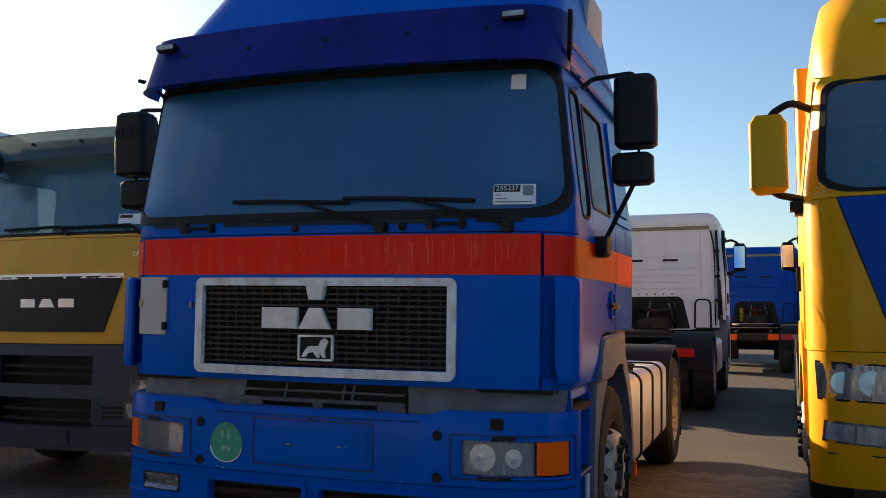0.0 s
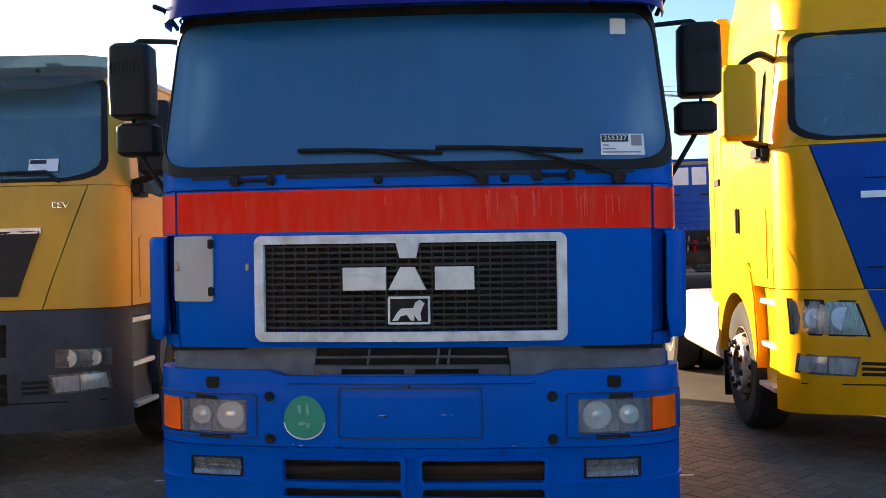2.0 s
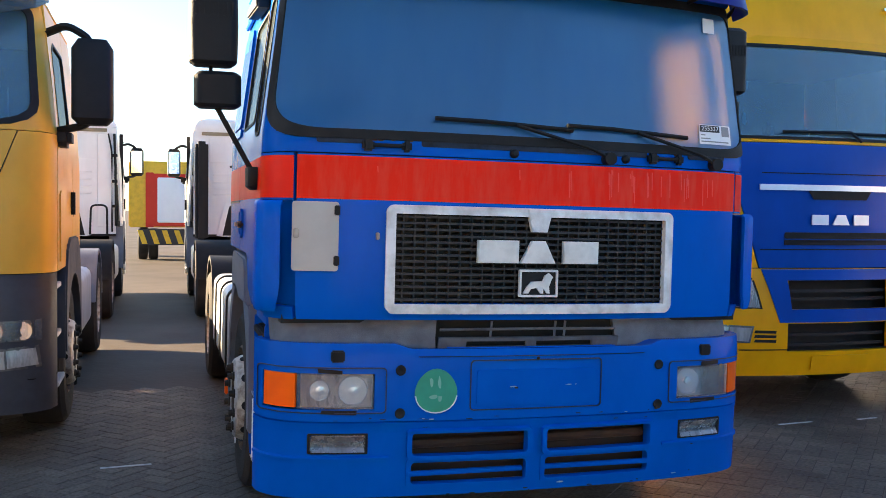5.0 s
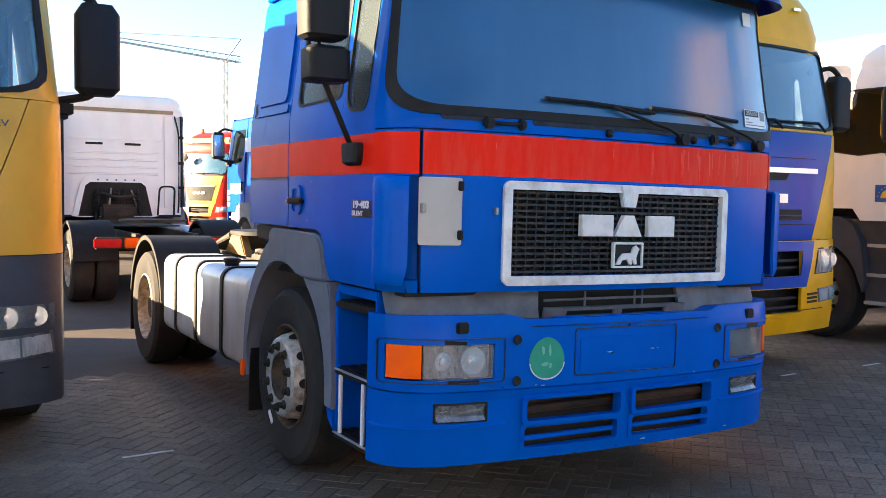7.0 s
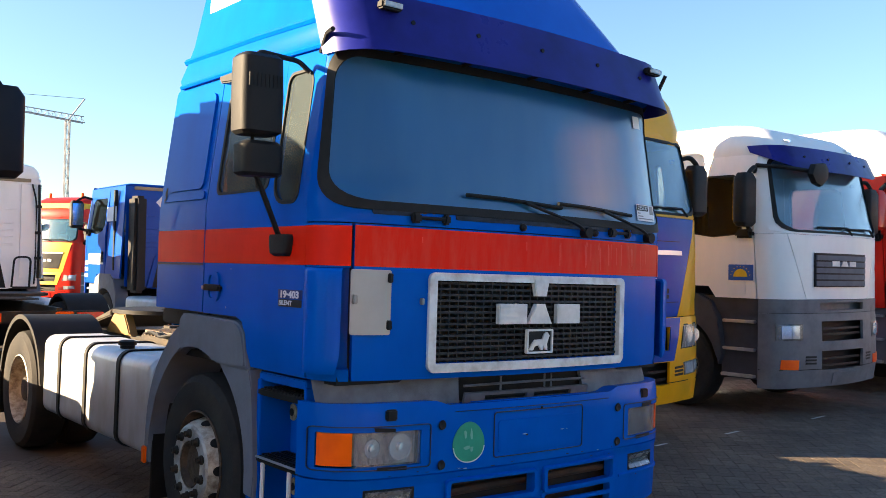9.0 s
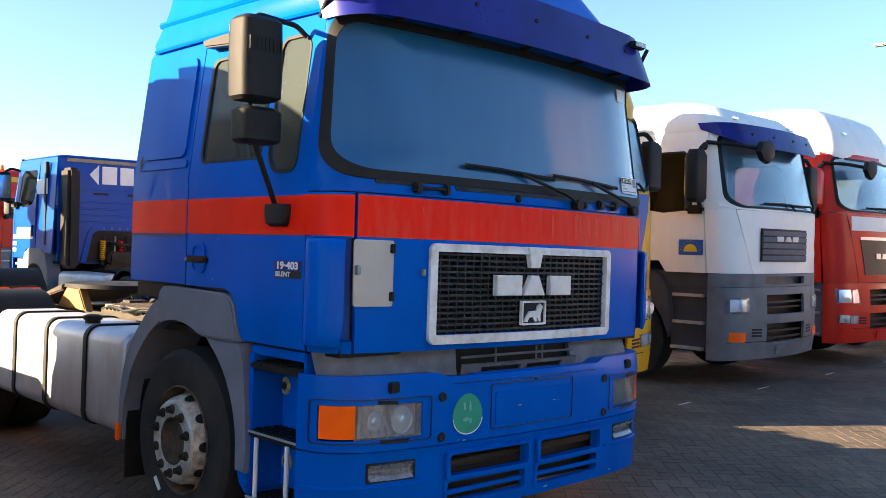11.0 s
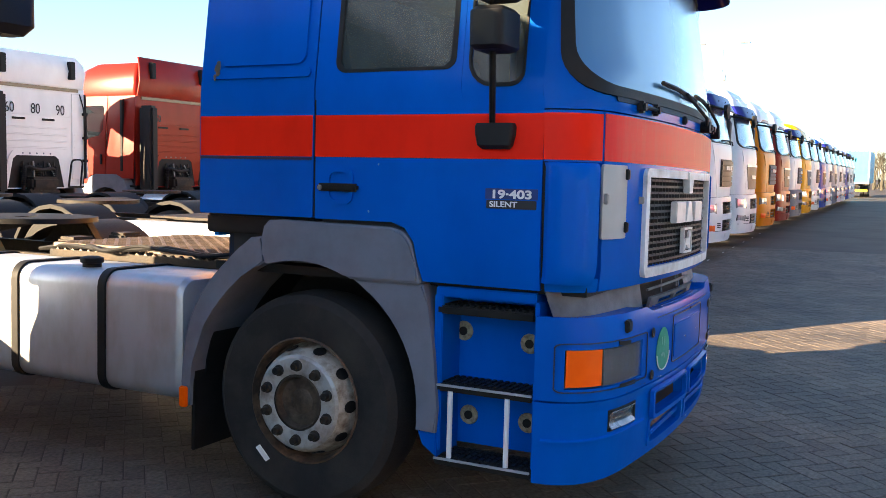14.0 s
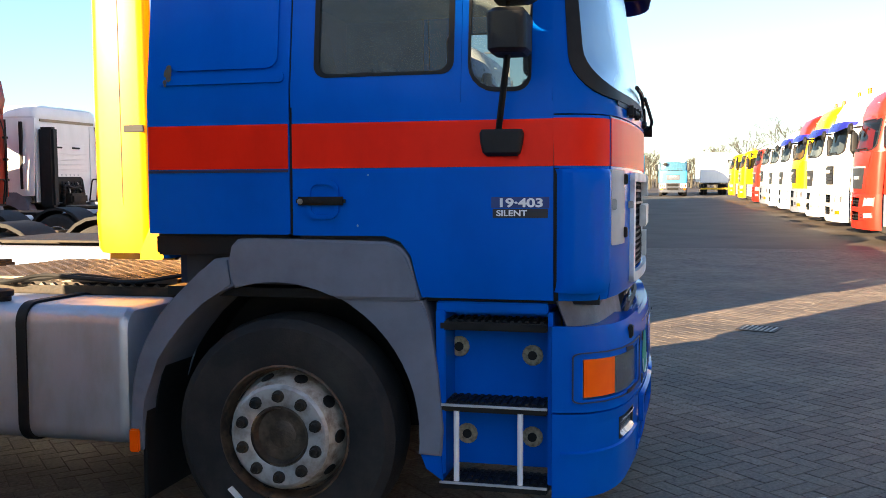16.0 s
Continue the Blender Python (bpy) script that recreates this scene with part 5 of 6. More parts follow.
    if front is not side:
        part("bumper_centre", ring(evenly([(-.55, .762), (-.70, 1.18), (.70, 1.18), (.55, .762)], 8), evenly([(-.455, .866), (-.49, 1.094), (.49, 1.094), (.455, .866)], 8), proud(bx, .006), .012, 2), front, t)
    part("plate_panel", sheet(rrect(-.27, .27, .38, .50, .008, 2), proud(bx, .008), .01, 1, st), bumper, t)
    for z in (.57, .65, .93, 1.0):
        part("intake_slat", grid([gb_of(-.47), gb_of(.47)], [z, z + .025], (), proud(g_bump, -.04), .012, .2), DARKPL, t)
    # shell closing
    part("rear_wall", B(-1.12, 1.12, cab - .04, cab, 1.15, L(3.0), .01), side, t)
    part("cab_floor", B(-1.12, 1.12, .2, cab, 1.12, 1.16), DARKPL, t)
    if x < 15:
        part("bunk_curtain", B(-1.08, 1.08, cab - .12, cab - .09, 1.16, L(2.98)), SEATM, t)
        part("headlining", B(-1.04, 1.04, .45, cab - .12, L(2.955), L(2.975)), SEATM, t)
    part("dashboard", B(-1.08, 1.08, .28, .6, 1.16, L(2.1), .04), SEATM, t)
    for sx in (-.55, .55):
        part("seat", box(B(sx - .25, sx + .25, .95, 1.4, 1.5, 1.75, .05), sx - .24, sx + .24, 1.35, 1.5, 1.7, 2.5, .05), SEATM, t)
    rl = lambda wd, y0, y1, z, r: [(a, b, z) for a, b in rrect(-wd, wd, y0, y1, (r, r, .08, .08), 5)]
    z0 = L(3.0)
    h = top - z0
    roof = part("roof", loft([rl(1.115, .27, cab - .005, z0 - .06, .3), rl(1.125, .27, cab, z0, .3), rl(1.14, .26, cab + .01, z0 + h * .12, .32), rl(1.12, .34, cab, z0 + h * .45, .34), rl(1.06, .52, cab - .02, z0 + h * .78, .36), rl(.95, .76, cab - .08, z0 + h * .95, .34), rl(.7, 1.0, cab - .25, top, .3)]), roofp or side, t)
    for sg in (-1, 1):
        z = z0 + h * .42
        part("roof_lamp", B(sg * .7 - .05, sg * .7 + .05, .30, .40, z, z + .025, .005), CHROME, roof)
    if beacon:
        for sg in (-1, 1):
            part("beacon", lathe(bmesh.new(), [(.06, top - .08), (.06, top), (.055, top + .02), (.05, top + .12), (.02, top + .14)], 10, "z", (sg * .7, .9, 0)), INDIC, t, "amber roof beacon")
    if visor:
        vf = lambda u, z: (lambda p, q: (p[0], p[1] + .15 + .5 * (q - 2.9), L(q)))(plan(u, 1.16, .3, -.14, .9, .1), z + (3.1 - z) * .7 * max(0.0, (abs(u) - .72) / .28) ** 2)
        v = part("sun_visor", grid([-.999, .999], [2.84, 2.92, 3.1], (), vf, .008, .08), visor, t)
        for a in (-.7, -.25, .25, .7):
            q = Vector(vf(a / .9 * .8, 2.98))
            part("visor_bolt", lathe(bmesh.new(), [(.016, -.01), (.012, .01)], 6, "y", tuple(q)), BLACK, v)
    if chassis:
        part("fifth_wheel", lathe(bmesh.new(), [(.48, 1.12), (.48, 1.16), (.1, 1.16)], 20, "z", (0, 5.0 + .6 * (axles - 1), 0)), GREASE, t)
        part("engine_block", B(-.34, .34, .5, cab + .25, .6, 1.12, .03), GREASE, t)
        part("cross_member", B(-.95, .95, 5.82 + 1.35 * (axles - 1), 5.9 + 1.35 * (axles - 1), .78, .94, .01), GREASE, t)
        part("deck_plate", B(-.6, .6, cab + .3, 4.2, 1.02, 1.04), GREASE, t)
    if rear:
        # the cab's back: panels, ribs, engine tunnel, exhaust, air lines, roof deflector
        for z in (1.85, 1.97, 2.09, 2.21):
            part("rib", B(-.72, .78, cab, cab + .012, z, z + .035, .006), side, t)
        part("back_panel", B(-.8, .85, cab, cab + .008, 2.45, 2.9, .004), side, t)
        et = part("tunnel_trim", ring(evenly([(-.72, 1.14), (-.58, 1.70), (-.50, 1.80), (.50, 1.80), (.58, 1.70), (.72, 1.14)], 3), evenly([(-.62, 1.12), (-.5, 1.66), (-.42, 1.72), (.42, 1.72), (.5, 1.66), (.62, 1.12)], 3), lambda a, z: (a, cab + .028, z), .02, 1), side, t)
        for k in range(5):
            part("trim_bolt", B(-.32 + .15 * k, -.29 + .15 * k, cab + .03, cab + .036, 1.745, 1.775, .003), GREYPL, et)
        part("side_column", B(-1.08, -.82, cab, cab + .016, 1.28, 2.9, .01), side, t)
        for k in range(4):
            part("column_rib", B(-1.03, -.87, cab + .016, cab + .026, 1.75 + .12 * k, 1.78 + .12 * k, .004), side, t)
        part("edge_rail", tube(bmesh.new(), bend([(-1.12, cab + .03, 1.3), (-1.12, cab + .06, 2.2), (-1.10, cab + .06, 2.9)]), .022, 5), BLACK, t)
        for zz in (1.62, 2.05, 2.5):
            part("rail_clamp", B(-1.15, -1.06, cab, cab + .09, zz, zz + .05, .006), BLACK, t)
        part("deflector_soffit", B(-.98, .98, cab - .02, cab + .03, 2.93, 2.99, .006), surface("dusty beige underside", (.25, .2, .12)), t)
        for sg in (-1, 1):
            part("side_louvre", B(*sorted((sg * 1.17, sg * (g_w(2.0) + .012))), cab - .34, cab - .27, 1.45, 2.92, .006), BLACK, t, "black upright air slot")
        part("light_bar", B(-.42, -.15, cab, cab + .03, 2.36, 2.40, .006), BLACK, t)
        for k, mm in enumerate((HAZARD, TAIL, BLACK) if side is DEEPBLUE else (BLACK, GREASE, BLACK)):
            part("air_coil", tube(bmesh.new(), [(.34 - .34 * k + .045 * math.cos(q), cab + .09 + .045 * math.sin(q), 1.2 + q * .0055) for q in [j * .7 for j in range(90)]], .011, 4), mm, t)
        part("engine_tunnel", prism(bmesh.new(), [(-.62, 1.12), (-.5, 1.66), (-.42, 1.72), (.42, 1.72), (.5, 1.66), (.62, 1.12)], "y", cab, cab + .02), BLACK, t)
        part("hose_loom", tube(bmesh.new(), bend([(-.3, cab + .05, 1.2), (-.35, cab + .1, 1.5), (.0, cab + .12, 1.45), (.3, cab + .08, 1.55), (.35, cab + .1, 1.1)]), .035, 6), GREASE, t)
        part("gearbox_cover", B(-.3, .3, cab + .02, cab + .3, 1.1, 1.34, .05), GREASE, t)
        for k in range(7):
            part("pipe_clutter", tube(bmesh.new(), bend([(-.42 + .13 * k, cab + .05, 1.15), (-.40 + .12 * k + .05 * (-1) ** k, cab + .12, 1.3 + .03 * (k % 3)), (-.36 + .11 * k, cab + .04, 1.62 - .03 * (k % 2))]), .016, 5), (GREASE, STEEL, BLACK)[k % 3], t)
        part("intake_box", B(.88, 1.1, cab + .03, cab + .4, 1.05, 2.8, .05), DARKPL, t, "tall black air intake and exhaust box")
        part("grab_rail", tube(bmesh.new(), bend([(-.98, cab + .05, 1.15), (-.98, cab + .12, 1.66), (-.72, cab + .12, 1.66), (-.70, cab + .05, 1.15)]), .018, 6), BLACK, t)
        part("ladder_rail", tube(bmesh.new(), bend([(-1.06, cab + .03, 1.2), (-1.06, cab + .08, 1.4), (-1.06, cab + .08, 2.6), (-1.0, cab + .03, 2.9)]), .014, 6), BLACK, t)
        for a in (.35,):
            part("vent", B(a - .14, a + .14, cab, cab + .014, 2.36, 2.40, .005), BLACK, t)
        if top > 3.3:
            part("roof_deflector", loft([[(a, cab + dy + b, z) for a, b in rrect(-1.1 * k, 1.1 * k, -.04, .0, .015, 2)] for z, dy, k in ((3.0, .03, 1), (3.3, .1, 1), (top - .05, .05, .97), (top + .08, -.05, .9))]), side, t)
            for a in (-.75, .75):
                part("deflector_stay", B(a - .06, a + .06, cab + .05, cab + .15, top - .35, top - .02, .01), BLACK, t)
    return t


S_B = gs_of(.92)


V = VISOR
MIDGREY = surface("mid grey bumper plastic", (.15, .158, .175), (.105, .11, .122), 5, .5, 0, .1, 300, spec=.2)
GRG = surface("grey-blue grille plastic", (.10, .12, .155), None, 6, .6, spec=.2)
GRD = surface("dark gloss grille", (.022, .023, .026), (.035, .034, .032), 6, .4, spec=.15)
cream = truck(-3.5, 1.97, 0, CREAM, CREAM, BUMPGREY, "ochre tractor unit with smoked visor and grey plastic bumper", 3.0, SMOKED, GRD, False, 2.1, lowc=BUMPGREY, low=.12)
yellow = truck(3.53, 2.17, 0, YELLOW, DEEPBLUE, YELLOW, "tall yellow tractor unit with deep blue front panel", 3.8, None, None, False, 1.96, axles=2, lowc=YELLOW, mirror=YELLOW, narrow=True)
for zz in (1.93, 1.33):
    part("panel_seam", grid([gs_of(-.7), gs_of(.7)], [zz, zz + .008], (), proud(g_front, .003), .003, .1), SEAM, yellow)
part("grille_slot", sheet(rrect(-.5, .5, 1.42, 1.47, .015, 3), proud(gx, .006), .006, 2, .1), BLACK, yellow)
part("emblem_recess", sheet([(-.3, 1.80), (-.25, 1.73), (.25, 1.73), (.3, 1.80)], proud(gx, .006), .006, 2, .1), BLACK, yellow)
white = truck(7.14, 2.05, 0, WHITE, WHITE, MIDGREY, "white tractor unit with blue visor and grey bumper", 3.42, V, GRG, True, lowc=BUMPGREY, deep=True)
truck(10.4, 2.14, 0, REDT, REDT, REDT, "red tractor unit with white roof and white stripe", 3.75, None, GRD, roofp=WHITE, band=WHITE, mirror=REDT)
for i, (c, tp, v, g) in enumerate(((WHITE, 3.4, V, GRD), (WHITE, 3.6, V, GRD), (ORANGE, 3.6, None, GRG), (DARKRED, 3.6, None, GRD), (WHITE, 3.3, V, GRG), (YELLOW, 3.5, None, GRG), (WHITE, 3.3, None, GRD), (DEEPBLUE, 3.3, None, GRD), (WHITE, 3.5, V, GRG), (SILVERP, 3.3, None, GRD), (WHITE, 3.4, None, GRD), (WHITE, 3.3, None, GRG), (DEEPBLUE, 3.3, None, GRD), (WHITE, 3.4, V, GRD), (WHITE, 3.3, None, GRG))):
    truck(13.9 + 3.45 * i, 2.1, 0, c, c, GREYPL if i in (4, 9) else c, "parked tractor unit in a long row, " + c.name, tp, v, g, i % 2 == 0, chassis=False, roofp=WHITE if c in (ORANGE, DARKRED) else None)
# the row across the aisle, facing it
for i, (x, c, tp, v, bp, rp) in enumerate(((15.3, WHITE, 3.5, None, GREYPL, None), (19.7, REDT, 3.75, None, REDT, None), (23.7, SILVERP, 3.9, V, SILVERP, WHITE), (27.5, WHITE, 3.85, V, WHITE, YELLOW), (31.4, YELLOW, 3.8, V, GREYPL, DARKRED), (35.3, WHITE, 3.5, V, WHITE, None), (39.1, WHITE, 3.35, None, WHITE, None), (43.0, WHITE, 3.2, None, GREYPL, None), (47.0, REDT, 3.1, None, REDT, None), (57.0, YELLOW, 3.3, None, YELLOW, None), (66.0, YELLOW, 3.3, None, YELLOW, None))):
    truck(x, -4.72, 180, c, c, bp, "tractor unit facing the aisle in sunshine, " + c.name, tp, v, GRD, i in (0, 2, 4, 7), beacon=i in (1, 2, 3, 9), group="trucks across the aisle", chassis=False, roofp=rp)


# the row behind, backs towards the walk
for xx, c, tp in ((-3.5, WHITE, 3.2), (.05, WHITE, 3.25), (3.8, DEEPBLUE, 3.05), (7.15, WHITE, 3.5), (10.75, DARKRED, 3.72), (14.0, WHITE, 3.3), (18.2, WHITE, 3.3), (21.8, REDT, 3.3)):
    truck(xx, 15.4, 180, c, c, c, "parked tractor unit showing its cab back, " + c.name, tp, rear=True, group="back row")
# unseen trucks added opposite: they hide the bright horizon from the blue paint's reflections
for i, (c, tp, v) in enumerate(((DEEPBLUE, 3.5, None), (DEEPBLUE, 3.5, V), (SKYBLUE, 3.4, None), (WHITE, 3.3, None), (YELLOW, 3.6, None), (SILVERP, 3.5, None), (WHITE, 3.4, V), (WHITE, 3.5, None), (SKYBLUE, 3.4, None))):
    truck(9.9 - 3.5 * i, -6.6, 180, c, c, c, "unseen tractor unit added opposite for reflections, " + c.name, tp, v, GRD, i % 2 == 0, group="trucks across the aisle", chassis=False)
# further units of the near row, which shade the yard
for xx, c in ((-7.0, WHITE), (-10.5, SILVERP), (-14.0, WHITE)):
    truck(xx, 2.1, 0, c, c, GREYPL, "parked tractor unit at the row's near end", 3.5, None, GRD)

# signs and fittings on single trucks
sg_n = part("door_sign", B(-1.238, -1.224, .40, .72, 1.55, 1.73, .003), surface("sign blue", (.01, .10, .42)), white, "blue sign with a yellow half sun")
part("half_sun", prism(bmesh.new(), [(.56 + .09 * math.cos(a), 1.59 + .09 * math.sin(a)) for a in [i * math.pi / 12 for i in range(13)]], "x", -1.243, -1.237), surface("sign yellow", (.75, .5, .02)), sg_n)
for i in range(9):
    a = math.pi * (i + .5) / 9
    part("star_dot", B(-1.242, -1.237, .555 + .125 * math.cos(a), .565 + .125 * math.cos(a), 1.585 + .12 * math.sin(a), 1.595 + .12 * math.sin(a)), surface("sign yellow", (.75, .5, .02)), sg_n)
words("class_badge", "EEV", .055, Matrix.Translation(Vector(g_front(gs_of(.86), 2.02)) + Vector((0, -.035, -.11))) @ pose(0, 0, 0, 90, 0, 18), CHROME, cream, .004, 1.3)
lab = part("label_sheet", sheet(rrect(.62, .82, 2.27, 2.36, .004, 2), proud(lambda a, z: (lambda p: (p[0], p[1], z - .12))(gx(a, z)), .01), 0, 1, .1), PAPER, cream, "white printed lot label")
part("label_band", sheet(rrect(.63, .74, 2.325, 2.352, .002, 2), proud(lambda a, z: (lambda p: (p[0], p[1], z - .12))(gx(a, z)), .012), 0, 1, .1), INK, lab)
for sgn in (-1, 1):
    fa = part("side_fairing", loft([[(sgn * (1.21 - (1.21 - xx) * k), 2.17 + (yy - 2.17) * k, z) for xx, yy in rrect(1.06, 1.21, 2.0, 2.52, (.03, .07, .07, .03), 5)] for z, k in ((.98, .9), (1.02, 1), (1.3, 1.04), (1.36, 1), (2.4, 1), (3.4, .97), (3.5, .8))]), YELLOW, yellow, "glossy yellow side fairing behind the cab")
    part("fairing_seam", B(*sorted((sgn * 1.20, sgn * 1.214)), 2.24, 2.246, 1.4, 3.4), SEAM, fa)
    part("fairing_hinge", B(*sorted((sgn * 1.205, sgn * 1.225)), 2.02, 2.21, 2.02, 2.08, .004), BLACK, fa)

# ---- the yard's far parts ----
# yellow and red service lorry in the distance, back towards the walk
sl = thing("service_lorry", pose(-.6, 26, 0), "yellow and red service lorry with hazard-striped tail", "truck")
part("body", B(-1.95, 1.0, .3, 5.0, 1.05, 3.1, .04), surface("lorry yellow", (.72, .42, .01)), sl)
part("corner_post", B(-1.45, -1.2, .24, .32, 1.05, 2.75, .02), REDT, sl)
part("rear_frame", B(-1.3, .8, .25, .31, 1.08, 2.72, .02), REDT, sl)
part("rear_door", B(-1.1, .6, .2, .27, 1.2, 2.6, .03), WHITE, sl)
tb = part("tail_beam", B(-1.65, 1.0, .1, .3, .5, 1.0, .02), INK, sl)
for i in range(7):
    xx = -1.55 + i * .36
    part("hazard_stripe", prism(bmesh.new(), [(xx, .54), (xx + .16, .54), (xx + .02, .96), (xx - .14, .96)], "y", .09, .1), HAZARD, tb)
for sgn in (-1, 1):
    wheel(sl, sgn, -.45 + sgn * 1.1, 1.5, .5, False, True)
    wheel(sl, sgn, -.45 + sgn * 1.1, 4.0, .5, False, False)
ry = truck(5.8, 29.0, -60, REDT, surface("lorry yellow", (.72, .42, .01)), REDT, "red heavy haulage tractor with yellow roof band", 3.75, None, GRD, rear=True, beacon=True, group="back row")
part("roof_band", B(-1.16, 1.16, .3, 2.24, 3.28, 3.5, .05), surface("lorry yellow", (.72, .42, .01)), ry)
truck(1.6, 24.5, 180, DEEPBLUE, DEEPBLUE, DEEPBLUE, "dark blue tractor unit far behind", 3.2, rear=True, group="back row")

# lettering-like plain shapes on the blue unit's back, speed figures on the white one's
backs = {int(o.location.x * 2): o for o in bpy.data.objects if o.parent is None and o.get("group") == "back row" and o.location.y < 16}
bl = backs[7]
for a, b in ((.06, .34), (-.26, .0)):
    part("emblem_block", B(a, b, 2.2, 2.216, 2.56, 2.88, .004), PAPER, bl, "plain white emblem block")
for sgn, x in ((1, .40), (-1, -.32)):
    part("emblem_arrow", prism(bmesh.new(), [(x, 2.54), (x, 2.90), (x + sgn * .17, 2.72)], "y", 2.2, 2.214), PAPER, bl, "plain white emblem arrow")
part("name_bar", B(1.222, 1.228, .55, 1.35, 1.55, 1.75), PAPER, bl, "plain pale bar on the door")
part("name_bar", B(1.205, 1.222, 1.5, 1.95, 2.35, 2.62), PAPER, bl)
for zz in (1.3, 1.42, 1.54):
    part("white_band", B(1.222, 1.227, .36, .52, zz, zz + .07), PAPER, bl)
for a, txt in ((.55, "60"), (0, "80"), (-.55, "90")):
    words("speed_figure", txt, .26, Matrix.Translation((a, 2.222, 2.56)) @ pose(0, 0, 0, 90, 0, 180), INK, backs[14], .002, .8)
words("speed_figure", "60", .2, Matrix.Translation((.5, 2.222, 2.56)) @ pose(0, 0, 0, 90, 0, 180), INK, backs[21], .002, .8)

# vehicles at the end of the aisle
lorry = truck(79.0, -.85, -90, SKYBLUE, SKYBLUE, BUMPGREY, "sky blue lorry with red and white hazard boards", 3.7, None, GRG, True, group="aisle end", roofp=WHITE)


for sg in (-1, 1):
    hb = part("hazard_board", B(*sorted((sg * .62, sg * 1.15)), -.09, -.05, .72, 1.12, .006), WHITE, lorry, "red and white striped board")
    for i in range(3):
        xx = .64 + i * .17
        part("hazard_stripe", prism(bmesh.new(), [(sg * xx, .74), (sg * (xx + .08), .74), (sg * (xx + .16), 1.10), (sg * (xx + .08), 1.10)], "y", -.098, -.09), REDT, hb)


def trailer(x, y, yaw, length, body, label):
    """A box semi-trailer on three axles."""
    t = thing("box_trailer", pose(x, y, 0, 0, 0, yaw), label, "trailer")
    part("box_body", B(-1.27, 1.27, 0, length, 1.15, 3.9, .03), body, t)
    part("rear_frame", ring(rrect(-1.28, 1.28, 1.13, 3.92, .03, 2), rrect(-1.2, 1.2, 1.22, 3.84, .03, 2), lambda a, z: (a, -.015, z), .03, 1), ALU, t)
    part("underrun_bar", B(-1.2, 1.2, .05, .12, .5, .66, .01), HAZARD, t)
    for i in range(1, 12):
        for s in (-1, 1):
            part("side_rib", B(*sorted((s * 1.27, s * 1.285)), length * i / 12 - .02, length * i / 12 + .02, 1.2, 3.85), body, t)
    for k in range(3):
        for s in (-1, 1):
            wheel(t, s, s * 1.05, 1.6 + 1.31 * k, .5, False, True)
    part("chassis_rail", B(-.5, .5, .2, length, .95, 1.15), GREASE, t)
    return t


trailer(85, -4.6, -90, 13.0, WHITE, "long white box trailer at the aisle's end")
trailer(80, 3.1, -90, 12.0, SKYBLUE, "light blue container trailer with ribbed sides")
trailer(70, -12, -90, 13.0, SILVERP, "grey box trailer parked at the yard's edge")
bn = thing("grit_bin", pose(71.5, 3.6, 0), "yellow plastic grit bin on the paving", "bin")
part("bin_body", loft([[(a, b, z) for a, b in rrect(-w, w, -w * .8, w * .8, .08, 3)] for z, w in ((0, .5), (.8, .62))]), HAZARD, bn)
part("bin_lid", B(-.66, .66, -.54, .54, .8, .92, .05), HAZARD, bn)

# lamp posts
for x, y, h in ((36.0, 10.7, 10.0), (58.8, 10.3, 10.0)):
    lp = thing("street_lamp", pose(x, y, 0), "tall grey lamp post with two arms", "lamp post", "yard lamps")
    part("pole", lathe(bmesh.new(), [(.11, 0), (.10, 1.2), (.075, 1.25), (.05, h)], 10, "z"), SILVERP, lp)
    for s in (-1, 1):
        arm = part("arm", tube(bmesh.new(), [(0, 0, h - .1), (0, s * 1.2, h + .25)], .035, 6), SILVERP, lp)
        part("lamp_head", B(-.14, .14, *sorted((s * 1.1, s * 1.75)), h + .2, h + .33, .04), GREYPL, arm)
    part("switch_box", B(-.12, .12, -.25, -.05, h - 2.2, h - 1.7, .03), GREYPL, lp)

# tower crane far off
cr = thing("tower_crane", pose(42.6, 148, 0), "thin grey tower crane on the skyline", "crane")
mast = bmesh.new()
for a, b in ((-.3, -.3), (.3, -.3), (.3, .3), (-.3, .3)):
    tube(mast, [(a, b, 0), (a, b, 23.5)], .09, 4)
for i in range(20):
    z = i * 1.17
    s = 1 if i % 2 else -1
    for q in (-.3, .3):
        tube(mast, [(-.3 * s, q, z), (.3 * s, q, z + 1.17)], .05, 4)
        tube(mast, [(q, -.3 * s, z), (q, .3 * s, z + 1.17)], .05, 4)
part("mast", mast, SILVERP, cr)
jib = bmesh.new()
for b, z in ((-.5, 0), (.5, 0), (0, 1.0)):
    tube(jib, [(2.5, b, 23.3 + z), (-22, b, 25.4 + z * .5)], .08, 4)
for i in range(24):
    f, g = i / 24, (i + 1) / 24
    P = lambda k, b, z: (2.5 - 24.5 * k, b, 23.3 + 2.1 * k + z * (1 - .5 * k))
    tube(jib, [P(f, -.5, 0), P((f + g) / 2, 0, 1.0), P(g, -.5, 0)], .045, 4)
    tube(jib, [P(f, .5, 0), P((f + g) / 2, 0, 1.0), P(g, .5, 0)], .045, 4)
part("jib", jib, SILVERP, cr)
part("apex_strut", tube(bmesh.new(), [(0, 0, 23.4), (2.6, 0, 27.2)], .12, 5), SILVERP, cr)
part("tie_rope", tube(bmesh.new(), [(2.6, 0, 27.2), (-20, 0, 26.2)], .03, 4), BLACK, cr)

